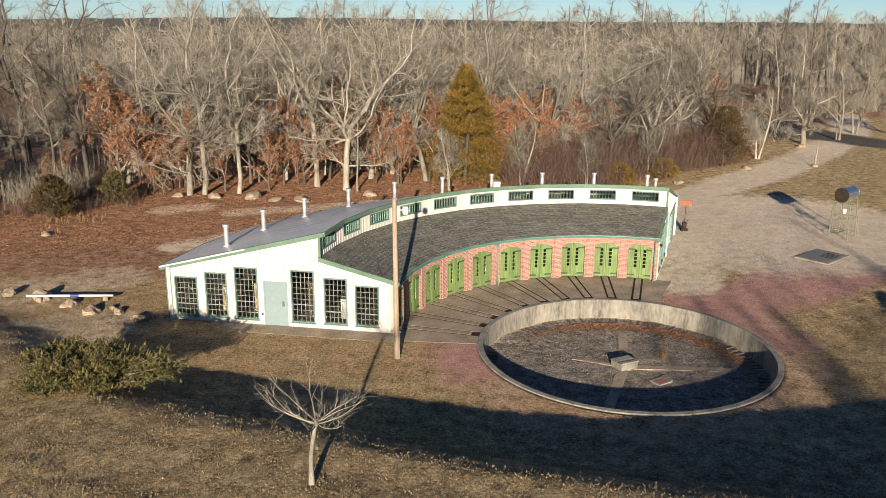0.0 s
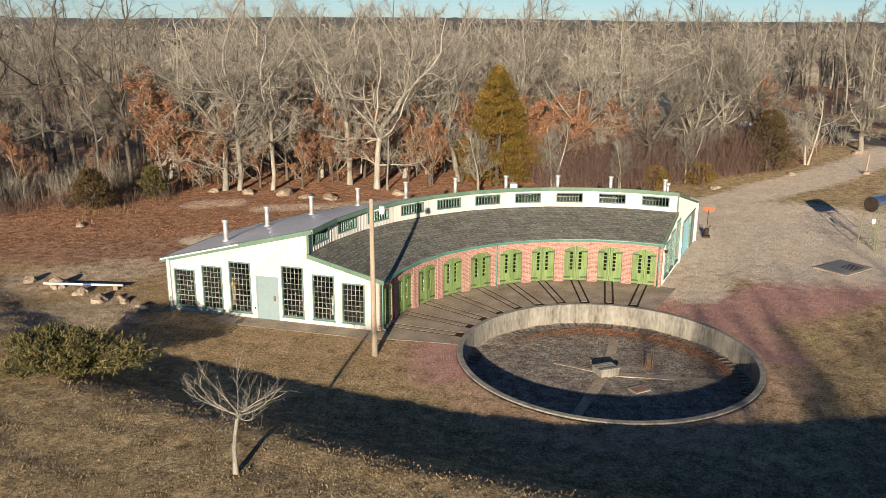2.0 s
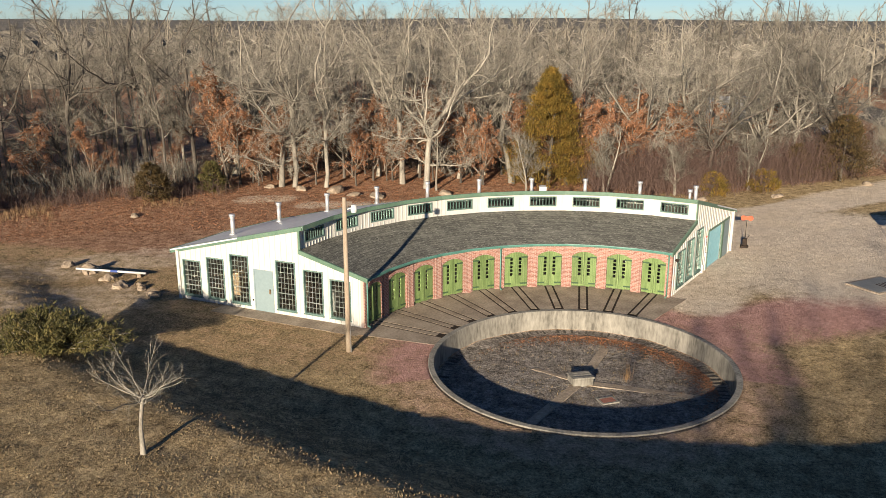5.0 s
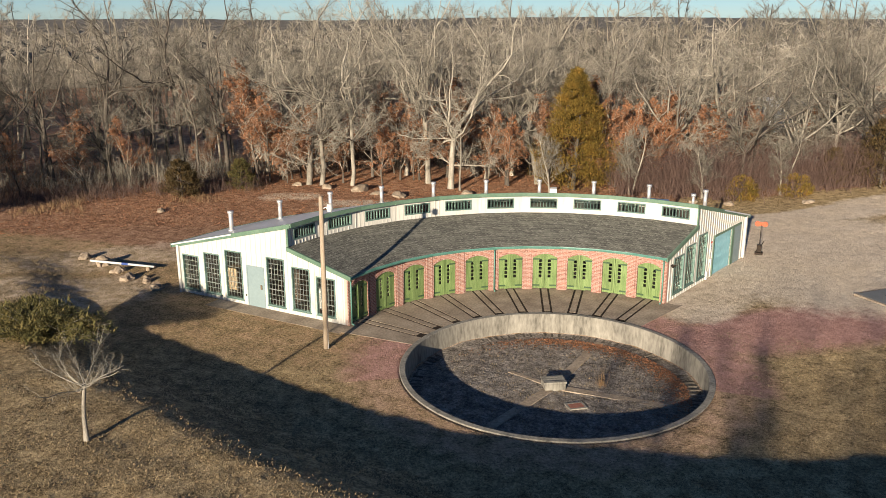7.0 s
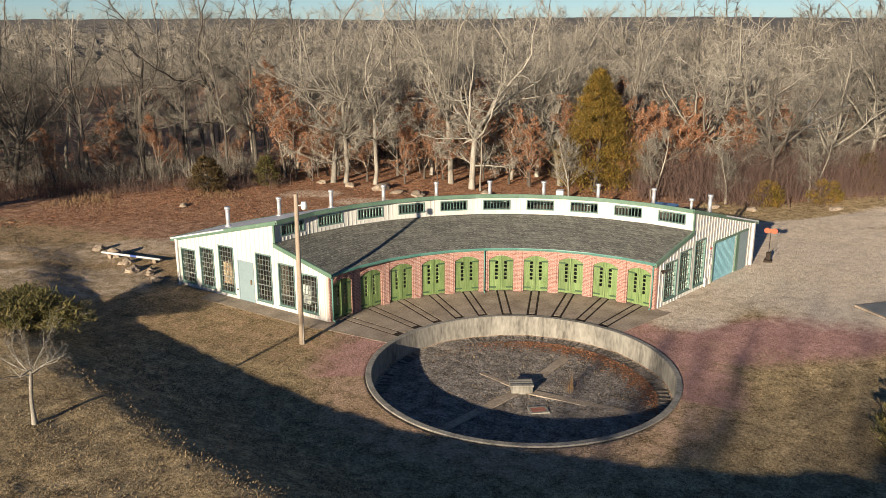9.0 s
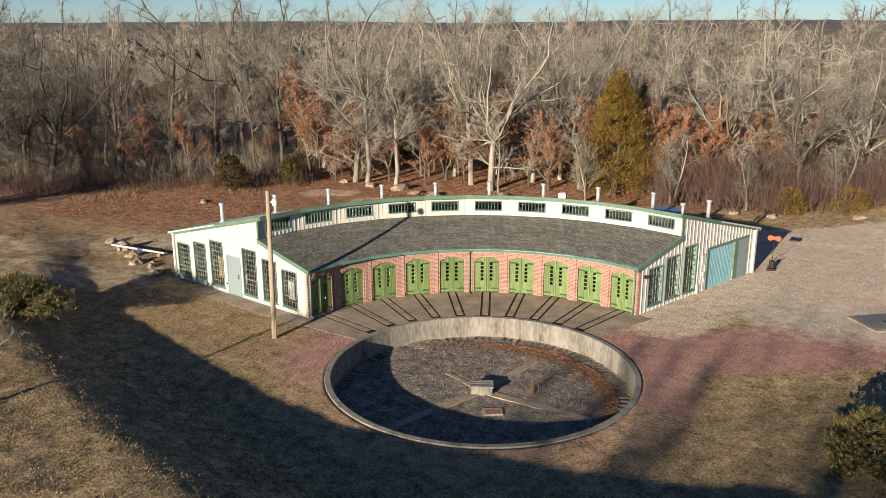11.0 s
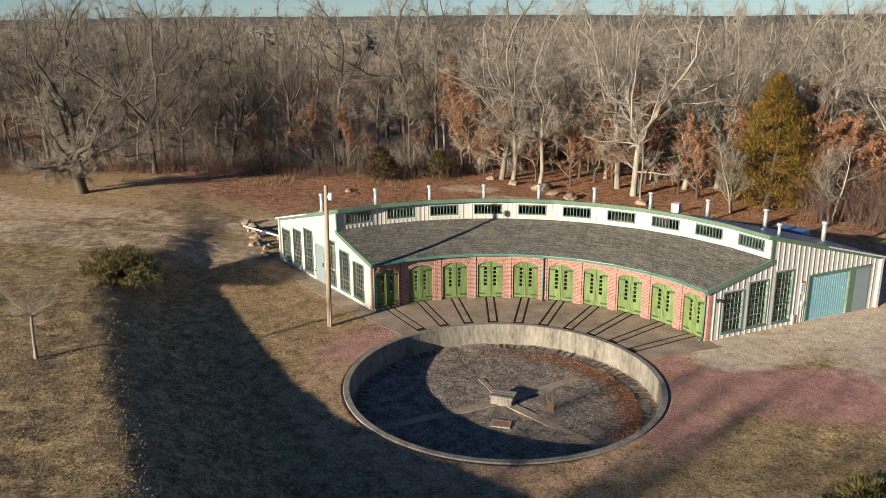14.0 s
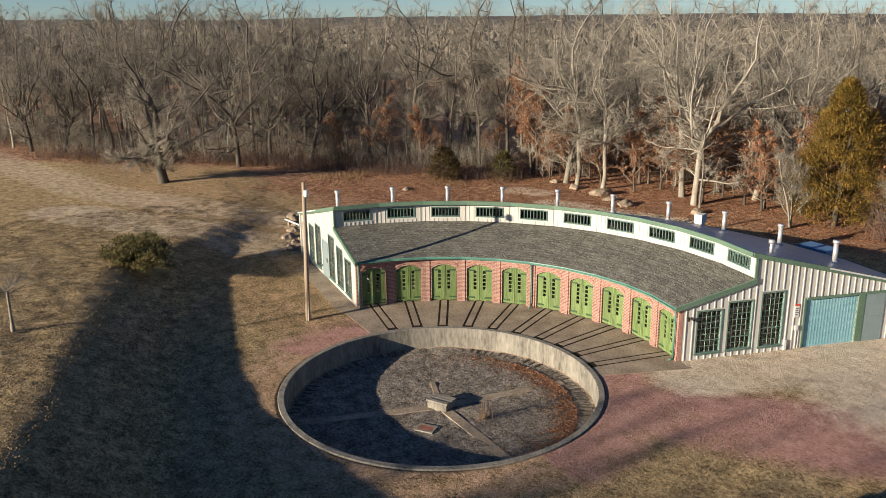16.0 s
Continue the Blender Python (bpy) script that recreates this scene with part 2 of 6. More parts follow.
def ground_material():
    m = bpy.data.materials.new("dry_winter_ground")
    m.use_nodes = True
    N, L = m.node_tree.nodes, m.node_tree.links
    b = N["Principled BSDF"]
    b.inputs["Roughness"].default_value, b.inputs["Specular IOR Level"].default_value = 0.95, 0.1
    geo = N.new("ShaderNodeNewGeometry").outputs["Position"]

    def noisy(scale, det=8, rough=0.6):
        q = N.new("ShaderNodeTexNoise")
        q.inputs["Scale"].default_value, q.inputs["Detail"].default_value, q.inputs["Roughness"].default_value = scale, det, rough
        L.new(geo, q.inputs["Vector"])
        return q.outputs[0]

    def ramp(src, stops, lo=0.40, hi=0.60):
        r = N.new("ShaderNodeValToRGB")
        el = r.color_ramp.elements
        while len(el) < len(stops):
            el.new(0.5)
        for i, c in enumerate(stops):
            el[i].position, el[i].color = lo + (hi - lo) * i / (len(stops) - 1), (*c, 1)
        L.new(src, r.inputs[0])
        return r.outputs[0]
    big, mid, fine = noisy(0.22), noisy(1.9), noisy(8.5, 6, 0.8)
    add = N.new("ShaderNodeMath")
    add.operation = "MULTIPLY_ADD"
    add.inputs[1].default_value = 1.9
    L.new(fine, add.inputs[0])
    L.new(mid, add.inputs[2])
    hal = N.new("ShaderNodeMath")
    hal.operation = "MULTIPLY"
    hal.inputs[1].default_value = 0.345
    L.new(add.outputs[0], hal.inputs[0])
    grain = hal.outputs[0]
    col = ramp(grain, [(0.118, 0.084, 0.045), (0.40, 0.297, 0.163), (0.70, 0.54, 0.315)])

    def zone(col, attr, stops, soft=0.16):
        a = N.new("ShaderNodeAttribute")
        a.attribute_name = attr
        ad = N.new("ShaderNodeMath")
        ad.operation = "MULTIPLY_ADD"
        ad.inputs[1].default_value = 0.8
        L.new(mid, ad.inputs[0])
        L.new(a.outputs["Fac"], ad.inputs[2])
        mr = N.new("ShaderNodeMapRange")
        mr.inputs[1].default_value, mr.inputs[2].default_value = 0.9 - soft, 0.9 + soft
        L.new(ad.outputs[0], mr.inputs[0])
        mx = N.new("ShaderNodeMixRGB")
        L.new(mr.outputs[0], mx.inputs[0])
        L.new(col, mx.inputs[1])
        L.new(ramp(grain, stops), mx.inputs[2])
        return mx.outputs[0]
    col = zone(col, "litter", [(0.10, 0.052, 0.032), (0.34, 0.19, 0.118), (0.60, 0.405, 0.27)])
    col = zone(col, "red_gravel", [(0.30, 0.165, 0.14), (0.46, 0.262, 0.222), (0.58, 0.36, 0.30)], 0.3)
    # pale dirt, brightened in colour to make up for the low grazing sun
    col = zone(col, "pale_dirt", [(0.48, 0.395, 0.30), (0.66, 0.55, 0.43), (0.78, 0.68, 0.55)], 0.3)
    col = zone(col, "pit", [(0.075, 0.066, 0.057), (0.22, 0.195, 0.17), (0.43, 0.39, 0.345)], 0.2)
    col = zone(col, "asphalt", [(0.06, 0.057, 0.055), (0.10, 0.095, 0.09), (0.15, 0.14, 0.135)], 0.2)
    mx = N.new("ShaderNodeMixRGB")
    mx.blend_type = "MULTIPLY"
    mx.inputs[0].default_value = 0.4
    L.new(col, mx.inputs[1])
    L.new(ramp(big, [(0.62, 0.58, 0.55), (1, 1, 1), (1.0, 0.97, 0.9)], 0.3, 0.62), mx.inputs[2])
    L.new(mx.outputs[0], b.inputs["Base Color"])
    bp = N.new("ShaderNodeBump")
    bp.inputs["Strength"].default_value, bp.inputs["Distance"].default_value = 1.0, 0.10
    L.new(fine, bp.inputs["Height"])
    L.new(bp.outputs[0], b.inputs["Normal"])
    return m


GROUND = ground_material()

# ---------------------------------------------------------------- mesh helpers


def mesh_of(name, bm, mat, smooth=False):
    me = bpy.data.meshes.new(name)
    bmesh.ops.recalc_face_normals(bm, faces=bm.faces)
    bm.to_mesh(me)
    bm.free()
    me.materials.append(mat)
    if smooth:
        me.polygons.foreach_set("use_smooth", [True] * len(me.polygons))
    return me


def part(name, bm, mat, parent=None, label="", smooth=False, at=None):
    ob = new(name, mesh_of(name, bm, mat, smooth))
    if parent is not None:
        ob.parent = parent
    if at is not None:
        ob.matrix_basis = at
    if label:
        tagged(ob, label)
    return ob


def raw_part(name, verts, faces, mat, parent=None, label="", smooth=False):
    me = bpy.data.meshes.new(name)
    me.from_pydata(verts, [], faces)
    me.materials.append(mat)
    if smooth:
        me.polygons.foreach_set("use_smooth", [True] * len(me.polygons))
    ob = new(name, me)
    if parent is not None:
        ob.parent = parent
    if label:
        tagged(ob, label)
    return ob


def empty(name, m, label, category, group="", kind=""):
    ob = new(name)
    ob.empty_display_size = 0.2
    ob.matrix_basis = m
    return tagged(ob, label, category, group, kind)


def box(bm, x0, x1, y0, y1, z0, z1, m=None, bevel=0.0):
    r = bmesh.ops.create_cube(bm, size=1, matrix=Matrix.LocRotScale(((x0 + x1) / 2, (y0 + y1) / 2, (z0 + z1) / 2), None, (x1 - x0, y1 - y0, z1 - z0)))
    vs = r["verts"]
    if bevel:
        es = list({e for v in vs for e in v.link_edges})
        vs = list({v for f in bmesh.ops.bevel(bm, geom=es, offset=bevel, segments=1, affect="EDGES")["faces"] for v in f.verts} | {v for v in vs if v.is_valid})
    if m is not None:
        bmesh.ops.transform(bm, matrix=m, verts=vs)
    return vs


def prism(bm, outline, a, b):
    """Solid between two copies of a polygon: a(p) and b(p) place each outline point."""
    va, vb = [bm.verts.new(a(p)) for p in outline], [bm.verts.new(b(p)) for p in outline]
    n = len(outline)
    bm.faces.new(va[::-1])
    bm.faces.new(vb)
    for i in range(n):
        bm.faces.new((va[i], va[(i + 1) % n], vb[(i + 1) % n], vb[i]))


def tube(bm, p, q, r0, r1, sides=10, caps=True):
    p, q = Vector(p), Vector(q)
    m = Matrix.Translation((p + q) / 2) @ (q - p).to_track_quat("Z", "Y").to_matrix().to_4x4()
    return bmesh.ops.create_cone(bm, cap_ends=caps, segments=sides, radius1=r0, radius2=r1, depth=(q - p).length, matrix=m)["verts"]


def noise_at(x, y, z=0.0):
    return noise.noise(Vector((x, y, z)))


# ---------------------------------------------------------------- plan
CX, CY = 6.34, 31.6                  # centre of the turntable pit and of the curved building
PX, PY = 6.22, 31.82                 # middle of the round pit
A0, A1, BAYS = 171.75, 71.4, 10
BAY = (A0 - A1) / BAYS
R_IN, R_CLERE, R_OUT = 9.85, 13.1, 20.1
BASE = -0.08


def polar(r, deg, z=0.0):
    return Vector((CX + r * math.cos(radians(deg)), CY + r * math.sin(radians(deg)), z))


def lerp_table(x, xs, ys):
    return float(np.interp(x, xs, ys))


def smooth01(v):
    v = min(1.0, max(0.0, v))
    return v * v * (3 - 2 * v)


def crest_y(x):
    return lerp_table(x, [-40, -24, -18.5, -15, -12, -8, -4, 0, 4, 8, 12, 15, 18, 24, 40], [37, 33, 28.6, 25.0, 22.9, 21.5, 20.2, 18.9, 17.7, 16.4, 15.0, 15.8, 17.2, 16.5, 8.0])


def terrain(x, y):
    """Height of the ground."""
    r = math.hypot(x - CX, y - CY)
    flat = -0.11 - 0.03 * smooth01((r - 20) / 30)
    top = lerp_table(x, [-60, -36, -26, -19, -13, 0, 4, 8, 12, 17, 24, 60], [0.0, 0.15, 0.35, 0.72, 1.42, 1.58, 1.75, 2.15, 2.7, 2.75, 2.2, 1.8])
    s = y - crest_y(x)
    if s > 0:
        bank = top * (1 - smooth01(s / 5.2))
    else:
        bank = top * (1.0 + 0.035 * min(-s, 14))
    h = flat + bank
    if x > 12 and y > 33:
        h += smooth01((x - 12) / 8) * smooth01((y - 33) / 8) * (0.32 + 0.012 * max(0.0, min(40.0, y - 44)))
    if r > 22:
        h += 0.10 * noise_at(x * 0.12, y * 0.12) * smooth01((r - 22) / 10)
        h += 0.05 * noise_at(x * 0.5, y * 0.5, 3) * smooth01((r - 22) / 6)
    if s < 5 and r > 7:
        h += 0.06 * noise_at(x * 0.6, y * 0.6, 7) + 0.045 * noise_at(x * 1.7, y * 1.7, 11)
    d = math.hypot(x, y - 30)
    if d > 90:
        h += -4.0 * smooth01((d - 90) / 300) - 0.008 * max(0.0, d - 300)
    return h


EDGE_X = [-90, -62, -50, -43, -36, -30, -25, -20, -10, 0, 12, 20, 26, 32, 44, 70, 120]
EDGE_Y = [14, 27, 38, 46, 50, 55, 59.5, 61, 63.5, 66, 67.5, 71, 76, 88, 104, 118, 140]


def woods_y(x):
    return lerp_table(x, EDGE_X, EDGE_Y)


def near_line(x, y, pts, half):
    best = 1e9
    for (ax, ay), (bx, by) in zip(pts, pts[1:]):
        t = max(0, min(1, ((x - ax) * (bx - ax) + (y - ay) * (by - ay)) / ((bx - ax) ** 2 + (by - ay) ** 2)))
        best = min(best, math.hypot(x - ax - t * (bx - ax), y - ay - t * (by - ay)))
    return 1 - smooth01((best - half) / half)


ROAD = [(13, 59), (18, 62), (25, 69), (33, 79), (42, 92), (50, 110)]
PAVED = [(70, 62), (48, 78), (38, 92), (34, 120), (30, 160)]
TRACKS_W = [(-70, 20), (-40, 27), (-26, 33), (-19, 40)]


def zones(x, y):
    """How far a spot is leaf litter, red gravel, pale dirt, pit floor and paving, 0 to 1."""
    r, deg = math.hypot(x - PX, y - PY), math.degrees(math.atan2(y - PY, x - PX))
    litter = smooth01((y - (woods_y(x) - 9)) / 8) if x < 8 else smooth01((y - (woods_y(x) - 1.5)) / 2)
    litter = max(litter, 0.9 * smooth01((-4 - x) / 8) * smooth01((y - 37) / 6), 0.42 * smooth01((-16 - x) / 8) * smooth01((y - 27) / 7), 0.42 * smooth01((2 - x) / 5) * smooth01((y - 26) / 3))
    gravel = 0.0
    if r > 5.9:
        gravel = 0.85 * (1 - smooth01((abs(r - 6.3) - 1.0) / 2.2)) * (0.45 if deg < 0 and deg > -150 else 0.9)
        dx, dy = (x - 17.0) / 8.5, (y - 40.6 - 0.62 * (x - 17)) / 3.4
        gravel = max(gravel, 0.95 * (1 - smooth01((math.hypot(dx, dy) - 0.55) / 0.75)))
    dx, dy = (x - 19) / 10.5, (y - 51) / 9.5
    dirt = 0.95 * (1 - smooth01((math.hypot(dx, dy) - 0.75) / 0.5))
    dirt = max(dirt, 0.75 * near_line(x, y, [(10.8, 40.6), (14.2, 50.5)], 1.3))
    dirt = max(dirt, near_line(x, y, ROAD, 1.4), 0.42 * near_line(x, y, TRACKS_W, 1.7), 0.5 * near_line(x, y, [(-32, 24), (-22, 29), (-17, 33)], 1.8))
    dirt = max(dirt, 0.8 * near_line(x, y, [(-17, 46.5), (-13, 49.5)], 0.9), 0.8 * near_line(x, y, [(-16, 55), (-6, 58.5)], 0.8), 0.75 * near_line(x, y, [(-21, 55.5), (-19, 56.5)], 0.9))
    return litter, gravel, dirt, 1.0 if r < 5.9 else 0.0, near_line(x, y, PAVED, 2.3)


def build_ground():
    radii = [0.001] + [0.4 * i for i in range(1, 14)] + [5.6, 5.99, 6.0] + list(np.arange(6.25, 46, 0.33))
    r = 46.0
    while r < 4200:
        r *= 1.035
        radii.append(r)
    seg = 420
    verts, faces = [], []
    attr = {k: [] for k in ("litter", "red_gravel", "pale_dirt", "pit", "asphalt")}
    for r in radii:
        for k in range(seg):
            a = 2 * math.pi * k / seg
            x, y = PX + r * math.cos(a), PY + r * math.sin(a)
            z = -0.97 + 0.05 * noise_at(x * 0.9, y * 0.9) + 0.03 * noise_at(x * 3, y * 3) if r < 5.995 else terrain(x, y)
            verts.append((x, y, z))
            for key, v in zip(attr, zones(x, y)):
                attr[key].append(v)
    for i in range(len(radii) - 1):
        for k in range(seg):
            k2 = (k + 1) % seg
            faces.append((i * seg + k, (i + 1) * seg + k, (i + 1) * seg + k2, i * seg + k2))
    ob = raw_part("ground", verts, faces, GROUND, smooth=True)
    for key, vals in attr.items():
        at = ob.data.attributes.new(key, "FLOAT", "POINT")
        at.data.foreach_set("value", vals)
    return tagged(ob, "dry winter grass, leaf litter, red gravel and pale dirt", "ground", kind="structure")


build_ground()


def wpart(name, bm, mat, parent, label="", smooth=False):
    """A part whose mesh is given in world metres."""
    ob = part(name, bm, mat, parent, label, smooth)
    if parent.parent is None and parent.type == "EMPTY":
        ob.matrix_parent_inverse = parent.matrix_basis.inverted()
    return ob


# ---------------------------------------------------------------- the curved engine house
house = empty("roundhouse", Matrix.Translation(polar(14.5, (A0 + A1) / 2, BASE)), "curved white and red-brick engine house with ten green doors", "building")
UPPER_TOP, UPPER_EAVE = 4.16, 2.36
LOWER_TOP, LOWER_EAVE = 3.10, 2.24


def upper_z(r):
    return UPPER_TOP + (UPPER_EAVE - UPPER_TOP) * (r - 13.0) / (20.2 - 13.0)


def lower_z(r):
    return LOWER_EAVE + (LOWER_TOP - LOWER_EAVE) * (r - 9.8) / (13.1 - 9.8)


class Gable:
    """An end wall: u runs from the pit's centre outwards, off out of the wall."""

    def __init__(self, deg, side):
        self.d = Vector((math.cos(radians(deg)), math.sin(radians(deg)), 0))
        self.n = Vector((-self.d.y, self.d.x, 0)) * side

    def at(self, u, z, off=0.0):
        return Vector((CX, CY, 0)) + self.d * u + self.n * off + Vector((0, 0, z))


def wall_top(u):
    return (lower_z(u) if u < R_CLERE else upper_z(u)) - 0.07


def gable_box(bm, g, u0, u1, z0, z1, o0, o1):
    prism(bm, [(u0, z0), (u1, z0), (u1, z1), (u0, z1)], lambda p: g.at(p[0], p[1], o0), lambda p: g.at(p[0], p[1], o1))


def gable_wall(g, openings, label):
    bm = bmesh.new()
    cuts = sorted({10.0, R_CLERE, 20.05} | {v for o in openings for v in o[:2]})
    for u0, u1 in zip(cuts, cuts[1:]):
        mid = (u0 + u1) / 2
        spans = [(BASE - 0.25, None)]
        for a, b, z0, z1 in openings:
            if a < mid < b:
                spans = [(BASE - 0.25, z0), (z1, None)]
        for lo, hi in spans:
            t0, t1 = (hi, hi) if hi is not None else (wall_top(u0 + 1e-4), wall_top(u1 - 1e-4))
            if hi is not None and hi - lo < 0.02:
                continue
            prism(bm, [(u0, lo), (u1, lo), (u1, t1), (u0, t0)], lambda p: g.at(p[0], p[1], -0.16), lambda p: g.at(p[0], p[1], 0.0))
    bmesh.ops.remove_doubles(bm, verts=bm.verts, dist=1e-4)
    wall = wpart("gable_wall", bm, WHITE, house, label)
    # raised ribs of the sheet siding
    bm = bmesh.new()
    u = 10.12
    while u < 20.0:
        spans = [(BASE - 0.2, wall_top(u) - 0.02)]
        for a, b, z0, z1 in openings:
            if a - 0.06 < u < b + 0.06:
                spans = [(BASE - 0.2, z0 - 0.06), (z1 + 0.06, wall_top(u) - 0.02)]
        for lo, hi in spans:
            if hi - lo > 0.05:
                prism(bm, [(-0.035, 0.0), (0.035, 0.0), (0.017, 0.028), (-0.017, 0.028)], lambda p: g.at(u + p[0], lo, p[1]), lambda p: g.at(u + p[0], hi, p[1]))
        u += 0.305
    tagged(wpart("siding_ribs", bm, WHITE, wall), kind="stuff")
    return wall


def gable_window(g, u0, u1, z0, z1, cols, rows, bar):
    bm = bmesh.new()
    f = 0.055
    for a, b, c, d in ((u0, u1, z0, z0 + f), (u0, u1, z1 - f, z1), (u0, u0 + f, z0 + f, z1 - f), (u1 - f, u1, z0 + f, z1 - f)):
        gable_box(bm, g, a, b, c, d, -0.10, 0.03)
    win = wpart("window", bm, MUNTIN, house, "tall many-paned steel window with teal frame")
    for i in range(1, cols):
        u = u0 + f + (u1 - u0 - 2 * f) * i / cols
        bm = bmesh.new()
        gable_box(bm, g, u - 0.009, u + 0.009, z0 + f, z1 - f, -0.055, -0.03)
        wpart("glazing_bar", bm, bar, win)
    for i in range(1, rows):
        z = z0 + f + (z1 - z0 - 2 * f) * i / rows
        w = 0.02 if i == round(rows * 0.3) else 0.009
        bm = bmesh.new()
        gable_box(bm, g, u0 + f, u1 - f, z - w, z + w, -0.057, -0.028)
        wpart("glazing_bar", bm, bar, win)
    bm = bmesh.new()
    gable_box(bm, g, u0 + f * 0.8, u1 - f * 0.8, z0 + f * 0.8, z1 - f * 0.8, -0.043, -0.037)
    pane = wpart("pane", bm, GLASS, win)
    pane.visible_shadow = False
    bm = bmesh.new()
    gable_box(bm, g, u0 - 0.03, u1 + 0.03, z0 - 0.04, z0, -0.02, 0.06)
    wpart("sill", bm, MUNTIN, win)


west, east = Gable(A0, 1), Gable(A1, -1)
W_WIN = [(10.5, 11.55, 0.13, 1.95), (11.9, 12.93, 0.13, 2.21), (13.35, 14.4, 0.11, 2.47), (15.9, 16.96, 0.10, 2.47), (17.32, 18.34, 0.12, 2.16), (18.7, 19.77, 0.10, 1.89)]
W_DOOR = (14.62, 15.6, BASE - 0.12, 1.87)
E_WIN = [(10.58, 11.73, 0.12, 1.97), (11.95, 13.1, 0.14, 2.24), (13.43, 14.52, 0.12, 2.50)]
E_GATE = (15.5, 18.0, BASE - 0.02, 2.0)
E_DOOR = (18.32, 19.3, BASE - 0.02, 2.05)
gable_wall(west, W_WIN + [W_DOOR], "sunlit white ribbed metal siding with green trim")
gable_wall(east, E_WIN + [E_GATE, E_DOOR], "white ribbed metal siding with green trim")
for w in W_WIN:
    gable_window(west, *w, 5, 9 if w[3] > 2.3 else 8 if w[3] > 2.1 else 7, MUNTIN_LIGHT)
for w in E_WIN:
    gable_window(east, *w, 5, 9 if w[3] > 2.3 else 8 if w[3] > 2.1 else 7, MUNTIN)
bm = bmesh.new()
gable_box(bm, west, W_DOOR[0] + 0.02, W_DOOR[1] - 0.02, W_DOOR[2], W_DOOR[3] - 0.02, -0.09, 0.005)
side_door = wpart("entry_door", bm, PALE_BLUE, house, "closed pale blue steel door")
bm = bmesh.new()
for a, b, c, d in ((W_DOOR[0] - 0.05, W_DOOR[0] + 0.02, W_DOOR[2], W_DOOR[3] + 0.04), (W_DOOR[1] - 0.02, W_DOOR[1] + 0.05, W_DOOR[2], W_DOOR[3] + 0.04), (W_DOOR[0] + 0.02, W_DOOR[1] - 0.02, W_DOOR[3] - 0.02, W_DOOR[3] + 0.04)):
    gable_box(bm, west, a, b, c, d, -0.10, 0.02)
wpart("door_frame", bm, PALE_BLUE, side_door)
bm = bmesh.new()
gable_box(bm, west, 14.72, 14.80, 0.80, 1.02, 0.005, 0.05)
wpart("door_handle", bm, CRATE, side_door, "worn brass handle plate")
bm = bmesh.new()
gable_box(bm, west, 15.70, 15.76, 0.35, 0.42, 0.0, 0.04)
wpart("outlet_box", bm, STEEL, house, "small dark outlet box on the siding")

# sliding door and leaf in the other end wall
bm = bmesh.new()
gable_box(bm, east, E_GATE[0] + 0.02, E_GATE[1], E_GATE[2], E_GATE[3], -0.12, -0.05)
gate = wpart("sliding_door", bm, TEAL_DOOR, house, "teal blue corrugated sliding door")
bm = bmesh.new()
for i in range(17):
    u = E_GATE[0] + 0.12 + i * 0.14
    gable_box(bm, east, u, u + 0.05, E_GATE[2] + 0.02, E_GATE[3] - 0.02, -0.05, -0.044)
tagged(wpart("door_ribs", bm, TEAL_DOOR, gate), kind="stuff")
bm = bmesh.new()
gable_box(bm, east, E_GATE[0] - 0.06, E_GATE[0] + 0.02, E_GATE[2], E_GATE[3] + 0.08, -0.14, 0.035)
gable_box(bm, east, E_GATE[0] + 0.02, E_DOOR[1], E_GATE[3], E_GATE[3] + 0.10, -0.14, 0.06)
wpart("door_track", bm, TRIM, gate)
bm = bmesh.new()
gable_box(bm, east, E_GATE[1], E_DOOR[0], BASE, 2.05, -0.12, 0.05)
wpart("green_post", bm, TRIM, house, "green painted door post")
bm = bmesh.new()
gable_box(bm, east, E_DOOR[0], E_DOOR[1], E_DOOR[2], E_DOOR[3], -0.05, 0.035)
leaf = wpart("sliding_leaf", bm, PALE_BLUE, house, "pale blue sheet-metal leaf slid aside")
bm = bmesh.new()
gable_box(bm, east, E_DOOR[0] + 0.04, E_DOOR[1] - 0.04, 1.0, 1.06, 0.035, 0.05)
wpart("leaf_rail", bm, PALE_BLUE, leaf)
# notice, meter and wall lamp beside it
bm = bmesh.new()
gable_box(bm, east, 15.0, 15.2, 1.28, 1.78, 0.028, 0.045)
notice = wpart("notice_board", bm, GREY_PAINT, house, "white notice with a red header on the siding")
bm = bmesh.new()
gable_box(bm, east, 15.0, 15.2, 1.78, 1.86, 0.028, 0.047)
wpart("red_header", bm, SIGN_RED, notice)
bm = bmesh.new()
for i in range(4):
    gable_box(bm, east, 15.03, 15.17 - 0.03 * (i % 2), 1.66 - 0.09 * i, 1.69 - 0.09 * i, 0.045, 0.049)
wpart("text_bars", bm, STEEL, notice)
bm = bmesh.new()
gable_box(bm, east, 15.08, 15.22, 0.72, 0.92, 0.0, 0.08)
tube(bm, east.at(15.15, BASE, 0.04), east.at(15.15, 0.72, 0.04), 0.02, 0.02, 6)
wpart("meter_box", bm, GREY_PAINT, house, "grey electric meter with conduit")
bm = bmesh.new()
gable_box(bm, east, 14.62, 14.72, BASE - 0.02, 0.35, 0.0, 0.10)
wpart("hydrant_pipe", bm, GREY_PAINT, house, "short grey standpipe by the wall")
bm = bmesh.new()
for du in (-0.06, 0.06):
    tube(bm, east.at(10.28 + du, 1.72, 0.0), east.at(10.28 + 2 * du, 1.66, 0.16), 0.03, 0.055, 8)
wpart("flood_lamp", bm, STEEL, house, "small twin flood lamp under the eave")

